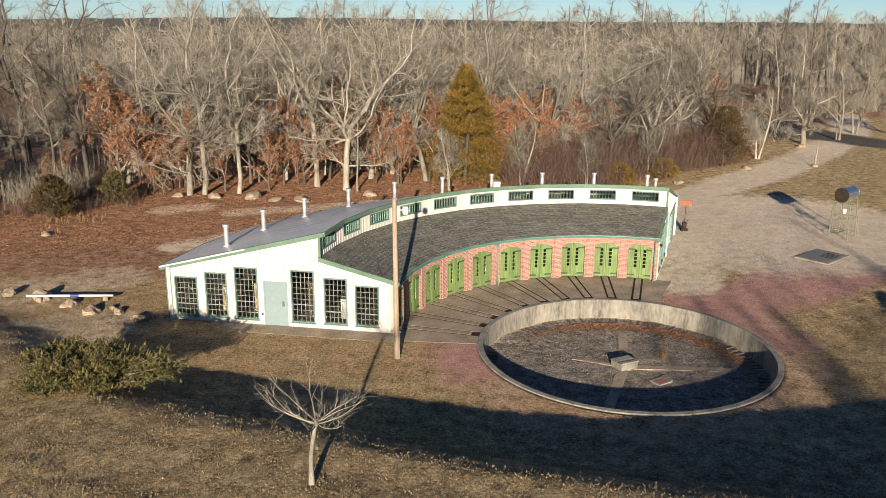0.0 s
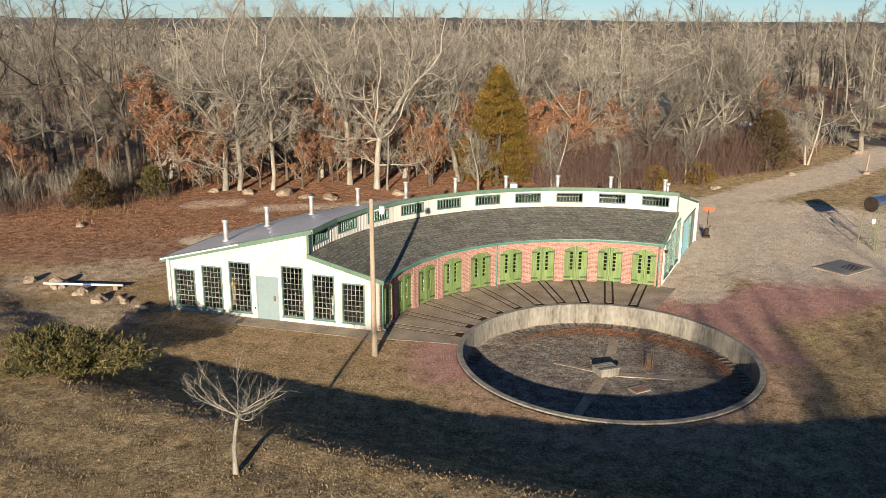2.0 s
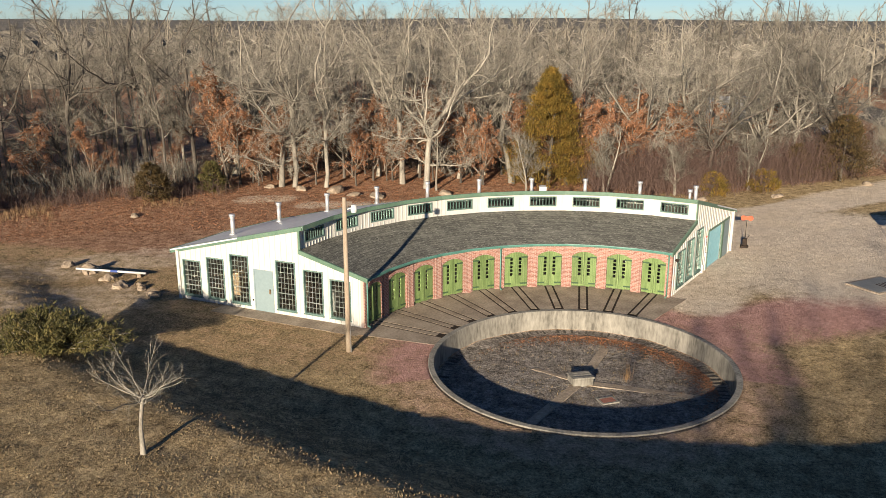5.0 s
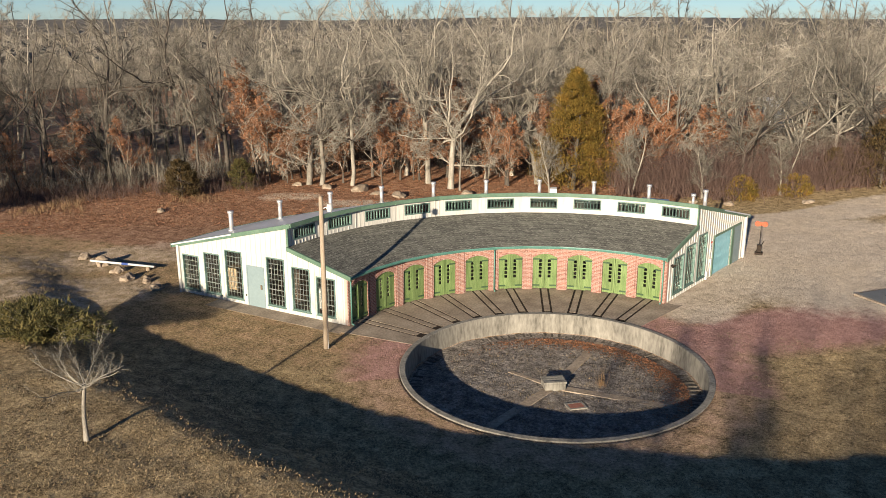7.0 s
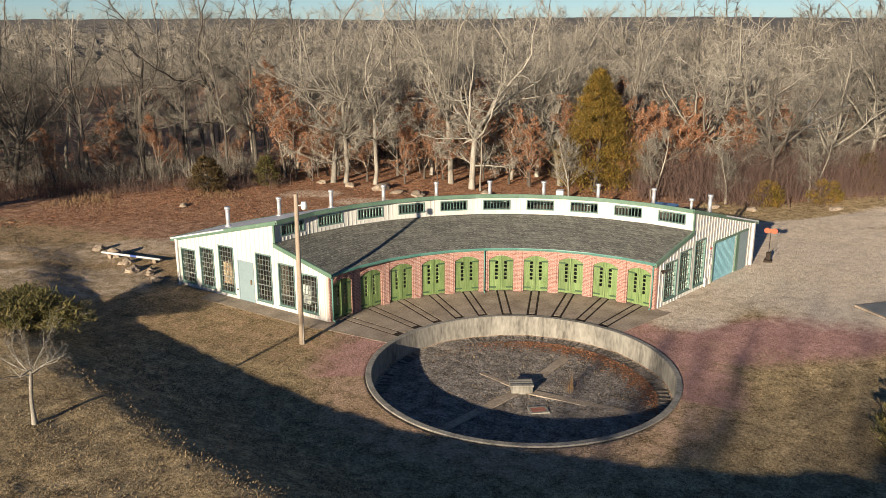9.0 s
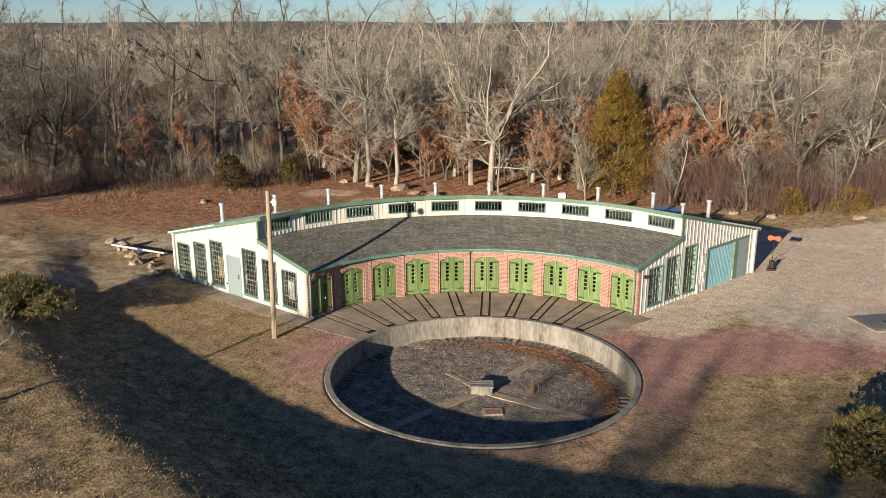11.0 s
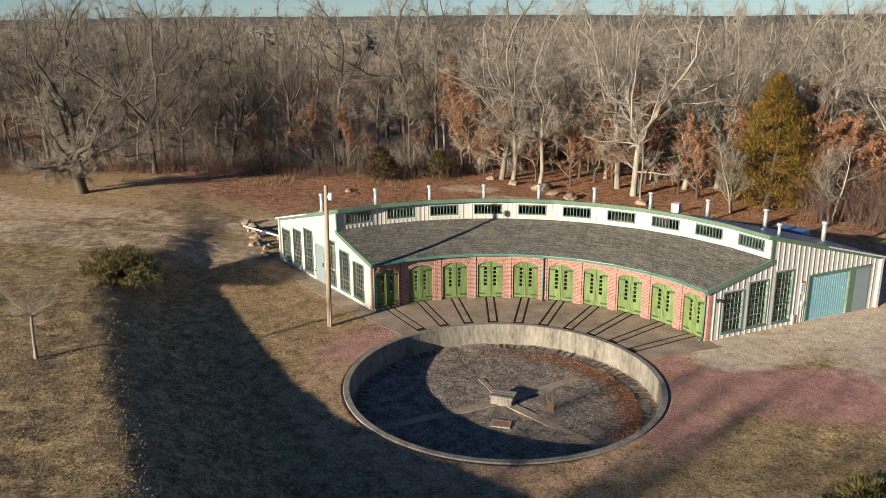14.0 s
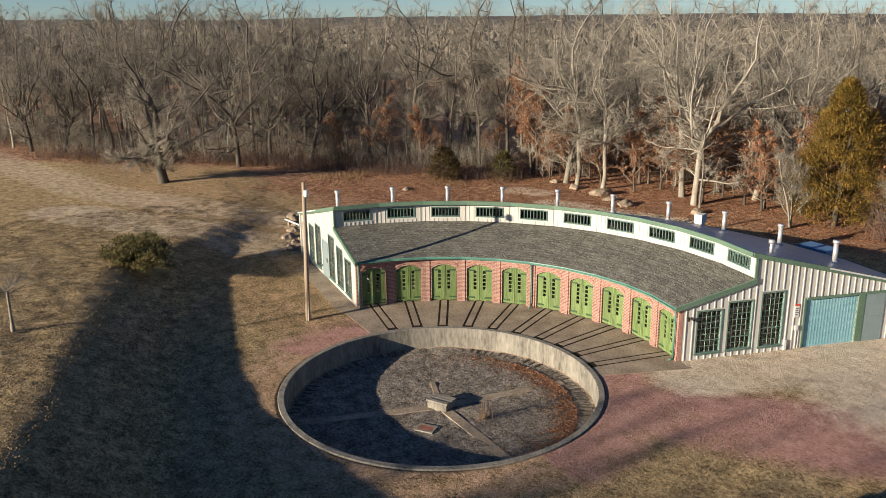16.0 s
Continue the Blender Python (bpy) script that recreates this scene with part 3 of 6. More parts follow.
# rake trim, corner trim
for g, nm in ((west, 0), (east, 1)):
    bm = bmesh.new()
    for u0, u1, fz in ((9.6, R_CLERE, lower_z), (12.85, 20.35, upper_z)):
        prism(bm, [(u0, fz(u0) - 0.17), (u1, fz(u1) - 0.17), (u1, fz(u1) + 0.03), (u0, fz(u0) + 0.03)], lambda p: g.at(p[0], p[1], 0.004), lambda p: g.at(p[0], p[1], 0.10))
    gable_box(bm, g, 20.05, 20.16, BASE - 0.2, upper_z(20.1) - 0.17, -0.16, 0.02)
    gable_box(bm, g, 13.0, 13.1, lower_z(13.1) + 0.03, upper_z(13.0) - 0.17, 0.004, 0.06)
    wpart("rake_trim", bm, TRIM, house, "dark green painted edge trim")
    bm = bmesh.new()
    gable_box(bm, g, 9.86, 10.0, BASE - 0.2, 2.08, -0.3, 0.008)
    wpart("corner_pier", bm, BRICK if nm == 0 else ARCH, house, "narrow red brick corner pier")

ANG = [A0 - BAY * i for i in range(BAYS + 1)]


def ring_faces(bm, rows, uvs=False, close=True, inset=-0.35):
    """Strip of facets along the curve. rows: (radius, z) going round a closed section."""
    degs = [A0 - inset] + ANG[1:-1] + [A1 + inset]
    grid = [[bm.verts.new(polar(r / 1.0, d, z)) for r, z in rows] for d in degs]
    lay = bm.loops.layers.uv.new("UVMap") if uvs else None
    n = len(rows)
    for i in range(len(degs) - 1):
        for k in range(n if close else n - 1):
            k2 = (k + 1) % n
            f = bm.faces.new((grid[i][k], grid[i + 1][k], grid[i + 1][k2], grid[i][k2]))
            if uvs:
                for loop, (ii, kk) in zip(f.loops, ((i, k), (i + 1, k), (i + 1, k2), (i, k2))):
                    r = rows[kk][0]
                    loop[lay].uv = (r * radians(A0 - degs[ii]), r if abs(rows[k][0] - rows[k2][0]) > 0.2 else rows[kk][1])
    if close:
        bm.faces.new(grid[0])
        bm.faces.new(grid[-1][::-1])
    bmesh.ops.recalc_face_normals(bm, faces=bm.faces)


bm = bmesh.new()
ring_faces(bm, [(12.84, upper_z(12.84) + 0.02), (20.36, upper_z(20.36) + 0.02), (20.36, upper_z(20.36) - 0.05), (12.84, upper_z(12.84) - 0.05)])
upper_roof = wpart("upper_roof", bm, METAL_ROOF, house, "low-pitched galvanised sheet metal roof")
bm = bmesh.new()
ring_faces(bm, [(9.62, lower_z(9.62) + 0.02), (13.08, lower_z(13.08) + 0.02), (13.08, lower_z(13.08) - 0.06), (9.62, lower_z(9.62) - 0.06)], uvs=True)
wpart("lower_roof", bm, SHINGLE, house, "weathered dark shingle roof over the doors")
# standing seams of the sheet roof
bm = bmesh.new()
for i in range(BAYS * 4 + 1):
    d = A0 - BAY * i / 4
    fr = abs((i % 4) - 2) / 2
    sag = 1 - (1 - fr) * (1 - math.cos(radians(BAY / 2)))
    t = Vector((-math.sin(radians(d)), math.cos(radians(d)), 0))
    p, q = polar(12.9 * sag, d, upper_z(12.9) + 0.02), polar(20.3 * sag, d, upper_z(20.3) + 0.02)
    prism(bm, [(-0.02, 0), (0.02, 0), (0.01, 0.004), (-0.01, 0.004)], lambda c: p + t * c[0] + Vector((0, 0, c[1])), lambda c: q + t * c[0] + Vector((0, 0, c[1])))
tagged(wpart("roof_seams", bm, METAL_ROOF, upper_roof), kind="stuff")
bm = bmesh.new()
ring_faces(bm, [(12.78, upper_z(12.84) - 0.16), (12.78, upper_z(12.84) + 0.035), (12.84, upper_z(12.84) + 0.035), (12.84, upper_z(12.84) - 0.16)])
wpart("ridge_fascia", bm, TRIM, house, "dark green curved fascia board")
bm = bmesh.new()
ring_faces(bm, [(20.36, UPPER_EAVE - 0.2), (20.36, UPPER_EAVE + 0.0), (20.40, UPPER_EAVE + 0.0), (20.40, UPPER_EAVE - 0.2)])
wpart("rear_fascia", bm, TRIM, house)
bm = bmesh.new()
ring_faces(bm, [(9.50, LOWER_EAVE - 0.06), (9.52, LOWER_EAVE - 0.13), (9.58, LOWER_EAVE - 0.15), (9.62, LOWER_EAVE - 0.12), (9.62, LOWER_EAVE - 0.03), (9.60, LOWER_EAVE - 0.03), (9.58, LOWER_EAVE - 0.09), (9.53, LOWER_EAVE - 0.06)])
wpart("gutter", bm, GUTTER, house, "teal painted curved metal gutter")
bm = bmesh.new()
ring_faces(bm, [(20.05, BASE - 0.25), (20.05, UPPER_EAVE - 0.05), (19.9, UPPER_EAVE - 0.05), (19.9, BASE - 0.25)])
wpart("rear_wall", bm, WHITE, house)
for d, r in ((A0 - 0.55, 9.72), (A0 - 5 * BAY, 9.72), (A1 + 0.75, 9.72)):
    bm = bmesh.new()
    tube(bm, polar(r, d, BASE + 0.05), polar(r, d, LOWER_EAVE - 0.22), 0.035, 0.035, 8)
    tube(bm, polar(r, d, LOWER_EAVE - 0.23), polar(9.57, d, LOWER_EAVE - 0.12), 0.035, 0.035, 8)
    tube(bm, polar(r, d, BASE + 0.06), polar(r - 0.18, d, BASE + 0.01), 0.035, 0.035, 8)
    wpart("downspout", bm, GUTTER, house, "teal painted downspout", True)
# near-black linings added to give the interior its unlit darkness
for nm, prof in (("rear_shade_lining", [(19.86, BASE), (19.86, 2.2), (19.83, 2.2), (19.83, BASE)]), ("ceiling_shade_lining", [(12.98, upper_z(12.98) - 0.09), (19.8, upper_z(19.8) - 0.09), (19.8, upper_z(19.8) - 0.12), (12.98, upper_z(12.98) - 0.12)]), ("low_shade_lining", [(10.1, lower_z(10.1) - 0.1), (12.95, lower_z(12.95) - 0.1), (12.95, lower_z(12.95) - 0.13), (10.1, lower_z(10.1) - 0.13)])):
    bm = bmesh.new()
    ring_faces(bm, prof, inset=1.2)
    wpart(nm, bm, INSIDE_SHADE, house)
# floor slab inside, its colour darkened for the unlit room
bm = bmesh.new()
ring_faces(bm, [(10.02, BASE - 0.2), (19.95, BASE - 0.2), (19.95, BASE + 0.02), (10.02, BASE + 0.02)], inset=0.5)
wpart("floor_slab", bm, INSIDE_SHADE, house)


class Facet:
    """One straight bay of the curve at a radius: s runs along it, out points to the pit."""

    def __init__(self, i, radius):
        a, b = polar(radius, ANG[i]), polar(radius, ANG[i + 1])
        self.mid, self.u = (a + b) / 2, (b - a).normalized()
        self.n = (Vector((CX, CY, 0)) - self.mid).normalized()
        self.half = (b - a).length / 2

    def at(self, s, z, off=0.0):
        return self.mid + self.u * s + self.n * off + Vector((0, 0, z))

    def box(self, bm, s0, s1, z0, z1, o0, o1):
        prism(bm, [(s0, z0), (s1, z0), (s1, z1), (s0, z1)], lambda p: self.at(p[0], p[1], o0), lambda p: self.at(p[0], p[1], o1))


def brick_uv(bm, f):
    lay = bm.loops.layers.uv.new("UVMap")
    for face in bm.faces:
        for l in face.loops:
            d = l.vert.co - f.mid
            l[lay].uv = (d.dot(f.u) + d.dot(f.n), d.z)


DOOR_W, SPRING, CROWN = 0.61, 1.55, 1.765


def arch_z(s, w=DOOR_W, spring=SPRING, crown=CROWN):
    return spring + (crown - spring) * (1 - (s / w) ** 2)


def brick_bay(i):
    f = Facet(i, R_IN)
    top = LOWER_EAVE - 0.05
    bm = bmesh.new()
    h = f.half
    for s0, s1 in ((-h, -DOOR_W), (DOOR_W, h)):
        f.box(bm, s0, s1, BASE - 0.2, top, -0.22, 0.0)
    steps = 10
    for k in range(steps):
        s0, s1 = -DOOR_W + 2 * DOOR_W * k / steps, -DOOR_W + 2 * DOOR_W * (k + 1) / steps
        prism(bm, [(s0, arch_z(s0)), (s1, arch_z(s1)), (s1, top), (s0, top)], lambda p: f.at(p[0], p[1], -0.22), lambda p: f.at(p[0], p[1], 0.0))
    brick_uv(bm, f)
    wall = wpart("brick_wall", bm, BRICK, house, "red brick front with a segmental arch")
    bm = bmesh.new()
    for k in range(steps):
        s0, s1 = -DOOR_W * 1.04 + 2.08 * DOOR_W * k / steps, -DOOR_W * 1.04 + 2.08 * DOOR_W * (k + 1) / steps
        e0, e1 = arch_z(s0, DOOR_W * 1.04), arch_z(s1, DOOR_W * 1.04)
        prism(bm, [(s0, e0 + 0.10), (s1 - 0.006, e1 + 0.10), (s1 * 1.03 - 0.006, e1 + 0.20), (s0 * 1.03, e0 + 0.20)], lambda p: f.at(p[0], p[1], 0.0), lambda p: f.at(p[0], p[1], 0.022))
    wpart("arch_course", bm, ARCH, wall, "paler raised brick arch")
    for s0, s1 in ((-h + 0.002, -h + 0.17), (h - 0.17, h - 0.002)):
        bm = bmesh.new()
        f.box(bm, s0, s1, BASE - 0.1, top - 0.10, 0.0, 0.035)
        f.box(bm, s0, s1, BASE - 0.1, BASE + 0.16, 0.035, 0.055)
        brick_uv(bm, f)
        wpart("brick_pier", bm, BRICK, wall)
    # two leaves of the door
    for side in (-1, 1):
        bm = bmesh.new()
        a, b = (0.006, DOOR_W - 0.012) if side > 0 else (-DOOR_W + 0.012, -0.006)
        gaps = [(0.155, 0.295)] if side > 0 else [(-0.295, -0.155)]
        g0, g1 = gaps[0]
        zs = [0.50 + 0.20 * k for k in range(5)]
        n = 6
        cols = [a, g0, g1, b]
        for c0, c1 in zip(cols, cols[1:]):
            if (c0, c1) == (g0, g1):
                z = BASE
                for zz in zs:
                    f.box(bm, c0, c1, z, zz, -0.13, -0.08)
                    z = zz + 0.155
                prism(bm, [(c0, z), (c1, z), (c1, arch_z(c1) - 0.012), (c0, arch_z(c0) - 0.012)], lambda p: f.at(p[0], p[1], -0.13), lambda p: f.at(p[0], p[1], -0.08))
            else:
                for k in range(n):
                    s0, s1 = c0 + (c1 - c0) * k / n, c0 + (c1 - c0) * (k + 1) / n - 0.004
                    prism(bm, [(s0, BASE + 0.02), (s1, BASE + 0.02), (s1, arch_z(s1) - 0.012), (s0, arch_z(s0) - 0.012)], lambda p: f.at(p[0], p[1], -0.13), lambda p: f.at(p[0], p[1], -0.08))
        door = wpart("door_leaf", bm, DOOR_GREEN, house, "green boarded engine-house door with five small panes")
        for zz in (BASE + 0.14, SPRING - 0.12):
            bm = bmesh.new()
            f.box(bm, *((DOOR_W - 0.36, DOOR_W - 0.01) if side > 0 else (-DOOR_W + 0.01, -DOOR_W + 0.36)), zz, zz + 0.07, -0.08, -0.055)
            wpart("strap_hinge", bm, DOOR_DARK, door)
        bm = bmesh.new()
        f.box(bm, *((0.008, 0.06) if side > 0 else (-0.06, -0.008)), BASE + 0.03, CROWN - 0.03, -0.079, -0.064)
        f.box(bm, a + 0.01, b - 0.01, BASE + 0.06, BASE + 0.13, -0.079, -0.066)
        wpart("door_rail", bm, DOOR_GREEN, door)
        for zz in zs:
            bm = bmesh.new()
            f.box(bm, g0, g1, zz, zz + 0.155, -0.11, -0.105)
            wpart("pane", bm, GLASS, door).visible_shadow = False
    # clerestory above
    c = Facet(i, R_CLERE)
    half, z0, z1 = 0.72, 3.34, 3.88
    bm = bmesh.new()
    hi = upper_z(R_CLERE) - 0.05
    lo = lower_z(R_CLERE) - 0.04
    for s0, s1, a, b in ((-c.half, -half, lo, hi), (half, c.half, lo, hi), (-half, half, lo, z0), (-half, half, z1, hi)):
        c.box(bm, s0, s1, a, b, -0.12, 0.0)
    s = -c.half + 0.09
    while s < c.half:
        for a, b in (((lo, hi - 0.1),) if abs(s) > half + 0.06 else ((lo, z0 - 0.06), (z1 + 0.06, hi - 0.1))):
            c.box(bm, s - 0.02, s + 0.02, a, b, 0.0, 0.02)
        s += 0.2286
    cw = wpart("clerestory_wall", bm, WHITE, house, "white sheet siding above the lower roof")
    bm = bmesh.new()
    fr = 0.05
    for a, b, p, q in ((-half, half, z0, z0 + fr), (-half, half, z1 - fr, z1), (-half, -half + fr, z0 + fr, z1 - fr), (half - fr, half, z0 + fr, z1 - fr)):
        c.box(bm, a, b, p, q, -0.1, 0.028)
    for k in range(1, 8):
        s = -half + fr + (2 * half - 2 * fr) * k / 8
        c.box(bm, s - 0.016, s + 0.016, z0 + fr, z1 - fr, -0.09, -0.03)
    win = wpart("clerestory_window", bm, MUNTIN, house, "low eight-light window with green frame")
    bm = bmesh.new()
    c.box(bm, -half + fr * 0.8, half - fr * 0.8, z0 + fr * 0.8, z1 - fr * 0.8, -0.065, -0.059)
    wpart("pane", bm, GLASS, win).visible_shadow = False


for i in range(BAYS):
    brick_bay(i)

# smoke vents, one for each bay
for i in range(BAYS):
    d = 166.62 - 10.01 * i
    zr = upper_z(18.0)
    bm = bmesh.new()
    tube(bm, polar(18, d, zr - 0.05), polar(18, d, 3.78), 0.105, 0.105, 14)
    tube(bm, polar(18, d, 3.76), polar(18, d, 3.80), 0.105, 0.15, 14)
    tube(bm, polar(18, d, 3.80), polar(18, d, 3.92), 0.15, 0.15, 14)
    tube(bm, polar(18, d, zr + 0.0), polar(18, d, zr + 0.09), 0.19, 0.12, 14)
    wpart("vent_pipe", bm, PIPE, house, "galvanised smoke vent pipe with flared cap", True)
bm = bmesh.new()
tube(bm, polar(14.2, 74.5, upper_z(14.2) - 0.05), polar(14.2, 74.5, 4.30), 0.07, 0.07, 10)
tube(bm, polar(14.2, 74.5, 4.30), polar(14.2, 74.5, 4.44), 0.13, 0.13, 10)
wpart("small_vent", bm, PIPE, house, "short round roof vent", True)
bm = bmesh.new()
m = Matrix.Translation(polar(19.9, 103.9, upper_z(19.9))) @ pose(0, 0, 0, 0, 0, 103.9)
box(bm, -0.28, 0.28, -0.22, 0.22, 0.12, 0.62, m, 0.02)
box(bm, -0.2, 0.2, -0.15, 0.15, -0.1, 0.13, m)
wpart("roof_cooler", bm, GREY_PAINT, house, "white sheet-metal box on the roof")
# small rear annex; its blue is the reflected sky, put into the colour
bm = bmesh.new()
m = Matrix.Translation(polar(21.0, 87.0, 1.1)) @ pose(0, 0, 0, 0, 0, 87)
box(bm, -0.5, 0.5, -0.8, 0.8, BASE - 1.3, 1.3, m, 0.03)
wpart("rear_annex", bm, SKY_BLUE_METAL, house, "sheet-metal annex behind the eave, sky reflection painted blue")
# furniture glimpsed through the windows
for u, off, w, dpt, h, mat, nm, lb in ((17.8, -1.3, 0.7, 0.5, 1.1, CRATE, "crate", "pale cardboard carton on the floor"), (16.4, -1.5, 0.6, 0.5, 1.3, CRATE, "crate", "pale cardboard carton on the floor"), (12.3, -1.2, 0.5, 0.4, 0.9, COVER_GREY, "cabinet", "grey metal cabinet on the floor"), (13.9, -1.4, 0.5, 0.5, 1.6, STEEL, "cabinet", "grey metal cabinet on the floor")):
    bm = bmesh.new()
    gable_box(bm, west, u - w / 2, u + w / 2, BASE + 0.02, BASE + 0.02 + h, off - dpt, off)
    gable_box(bm, west, u - w / 2 - 0.02, u + w / 2 + 0.02, BASE + 0.02 + h, BASE + 0.05 + h, off - dpt - 0.02, off + 0.02)
    tagged(part(nm, bm, mat), lb, nm)

# ---------------------------------------------------------------- pit, apron, tracks
pit = empty("turntable_pit", Matrix.Translation((PX, PY, -0.97)), "round concrete turntable pit with weedy floor", "turntable pit", kind="structure")


def pit_polar(r, deg, z=0.0):
    return Vector((PX + r * math.cos(radians(deg)), PY + r * math.sin(radians(deg)), z))


def annulus(bm, r0, r1, z0, z1, d0=0, d1=360, seg=144):
    n = seg if d1 - d0 >= 360 else seg + 1
    prof = [(r0, z0), (r1, z0), (r1, z1 - 0.02), (r1 - 0.02, z1), (r0 + 0.02, z1), (r0, z1 - 0.02)]
    rows = [[bm.verts.new(pit_polar(r, d0 + (d1 - d0) * i / seg, z)) for r, z in prof] for i in range(n)]
    m = len(prof)
    for i in range(seg):
        a, b = rows[i], rows[(i + 1) % n]
        for k in range(m):
            bm.faces.new((a[k], a[(k + 1) % m], b[(k + 1) % m], b[k]))
    bmesh.ops.recalc_face_normals(bm, faces=bm.faces)


bm = bmesh.new()
annulus(bm, 5.85, 6.09, -1.2, -0.06)
wpart("rim_wall", bm, RIM, pit, "stained pale concrete rim wall")
tie_bm = bmesh.new()
box(tie_bm, -0.22, 0.22, -0.05, 0.05, -0.06, 0.03, None, 0.01)
tie_mesh = mesh_of("tie", tie_bm, TIE)
TIES = 104
for i in range(TIES):
    d = 360 * i / TIES
    ob = new("tie", tie_mesh)
    ob.parent = pit
    p = pit_polar(5.48, d + random.uniform(-0.3, 0.3), -0.985 + random.uniform(-0.025, 0.012))
    ob.matrix_parent_inverse = pit.matrix_basis.inverted()
    ob.matrix_basis = Matrix.Translation(p) @ pose(0, 0, 0, 0, 0, d + random.uniform(-2.5, 2.5))
for k, (d, r1, w) in enumerate(((-108.4, 5.2, 0.21), (80.5, 5.3, 0.21), (-2.5, 5.2, 0.21), (158, 2.2, 0.12))):
    bm = bmesh.new()
    box(bm, 0.35, r1, -w, w, -0.06, 0.02, Matrix.Translation((PX, PY, -0.97)) @ pose(0, 0, 0, 0, 0, d), 0.015)
    wpart("concrete_strip", bm, CONCRETE, pit, "worn concrete strip across the pit floor")
pedestal = empty("centre_pedestal", Matrix.Translation((PX, PY, -0.97)), "low concrete pedestal with a warped board on top", "pedestal")
bm = bmesh.new()
box(bm, -0.42, 0.42, -0.36, 0.36, -0.05, 0.26, pose(0, 0, 0, 0, 0, 27), 0.02)
part("base", bm, RIM, pedestal)
bm = bmesh.new()
for k in range(4):
    box(bm, -0.46, 0.46, -0.36 + 0.18 * k, -0.19 + 0.18 * k, 0.265 + 0.02 * (k % 2), 0.315 + 0.03 * (k == 0), pose(0, 0, 0, 0, 0, 27), 0.008)
part("lid", bm, RIM, pedestal, "split weathered boards")
hatch = empty("drain_hatch", Matrix.Translation((PX + 1.2, PY - 1.4, -0.97)), "small framed drain hatch in the pit floor", "hatch")
bm = bmesh.new()
for a in ((-0.36, 0.36, -0.27, -0.19), (-0.36, 0.36, 0.19, 0.27), (-0.36, -0.28, -0.19, 0.19), (0.28, 0.36, -0.19, 0.19)):
    box(bm, *a, -0.02, 0.045, pose(0, 0, 0, 0, 0, 35))
part("frame", bm, RIM, hatch)
bm = bmesh.new()
for k in range(9):
    box(bm, -0.28, 0.28, -0.19 + 0.042 * k, -0.165 + 0.042 * k, 0.01, 0.045, pose(0, 0, 0, 0, 0, 35))
part("grate", bm, PINK_GRIT, hatch, "rust red grate")

apron = empty("concrete_apron", Matrix.Translation(polar(8, 121, BASE)), "weathered concrete apron with ten pairs of rails", "apron", kind="structure")
G = 0.19       # half the gauge
GR = 0.048      # half a flangeway


def apron_poly(bm, pts, z0, z1):
    prism(bm, pts, lambda p: Vector((p[0], p[1], z0)), lambda p: Vector((p[0], p[1], z1)))


def along(deg, r, s):
    """A spot r out along a track, s to its side."""
    a = radians(deg)
    return Vector((CX + r * math.cos(a) - s * math.sin(a), CY + r * math.sin(a) + s * math.cos(a)))


mids = [A0 - BAY * (i + 0.5) for i in range(BAYS)]
TOPZ = -0.100
bm = bmesh.new()
base_pts = [polar(6.22, d) for d in np.linspace(176.3, 67.4, 50)] + [polar(10.0, d) for d in np.linspace(67.4, 176.3, 50)]
apron_poly(bm, [(p.x, p.y) for p in base_pts], -0.35, TOPZ - 0.009)
wpart("track_bed", bm, STEEL, apron)
for i, d in enumerate(mids):
    bm = bmesh.new()
    q = [along(d, 6.62, -G + GR), along(d, 9.98, -G + GR), along(d, 9.98, G - GR), along(d, 6.62, G - GR)]
    apron_poly(bm, [tuple(v) for v in q], TOPZ - 0.06, TOPZ + random.uniform(-0.004, 0.004))
    wpart("track_slab", bm, CONCRETE, apron)
    for s in (-1, 1):
        bm = bmesh.new()
        q = [along(d, 6.24, s * G - 0.012), along(d, 9.98, s * G - 0.012), along(d, 9.98, s * G + 0.012), along(d, 6.24, s * G + 0.012)]
        apron_poly(bm, [tuple(v) for v in q], TOPZ - 0.06, TOPZ - 0.004)
        wpart("rail", bm, STEEL, apron)
for i in range(BAYS + 1):
    left = mids[i - 1] if i else None
    right = mids[i] if i < BAYS else None
    bm = bmesh.new()
    dl = left if left is not None else 176.5
    dr = right if right is not None else 67.0
    sl, sr = (-(G + GR), G + GR)
    q = []
    if left is not None:
        q += [along(left, 6.55, sl), along(left, 9.98, sl)]
    else:
        q += [polar(6.24, dl).xy, polar(10.4, dl).xy]
    lo_mid = [polar(9.98, dl + (dr - dl) * k / 6).xy for k in range(1, 6)]
    q += lo_mid
    if right is not None:
        q += [along(right, 9.98, sr), along(right, 6.55, sr), along(right, 6.28, sr)]
        q += [along(right, 6.24, sr + 0.06)]
    else:
        q += [polar(10.2, dr).xy, polar(6.24, dr).xy]
    in_mid = [polar(6.235, dr + (dl - dr) * k / 6).xy for k in range(1, 6)] if left is not None and right is not None else []
    if left is not None and right is not None:
        in_mid = [v for v in in_mid if (v - along(right, 6.235, 0)).length > sr + 0.08 and (v - along(left, 6.235, 0)).length > sr + 0.08]
    q += in_mid
    if left is not None:
        q += [along(left, 6.24, sl - 0.06)]
    apron_poly(bm, [tuple(v) for v in q], TOPZ - 0.06, TOPZ + random.uniform(-0.004, 0.004))
    wpart("apron_slab", bm, CONCRETE, apron)
walkway = empty("walkway", Matrix.Translation(west.at(13, BASE, 0.6)), "narrow concrete walkway along the end wall", "walkway", kind="structure")
u = 9.7
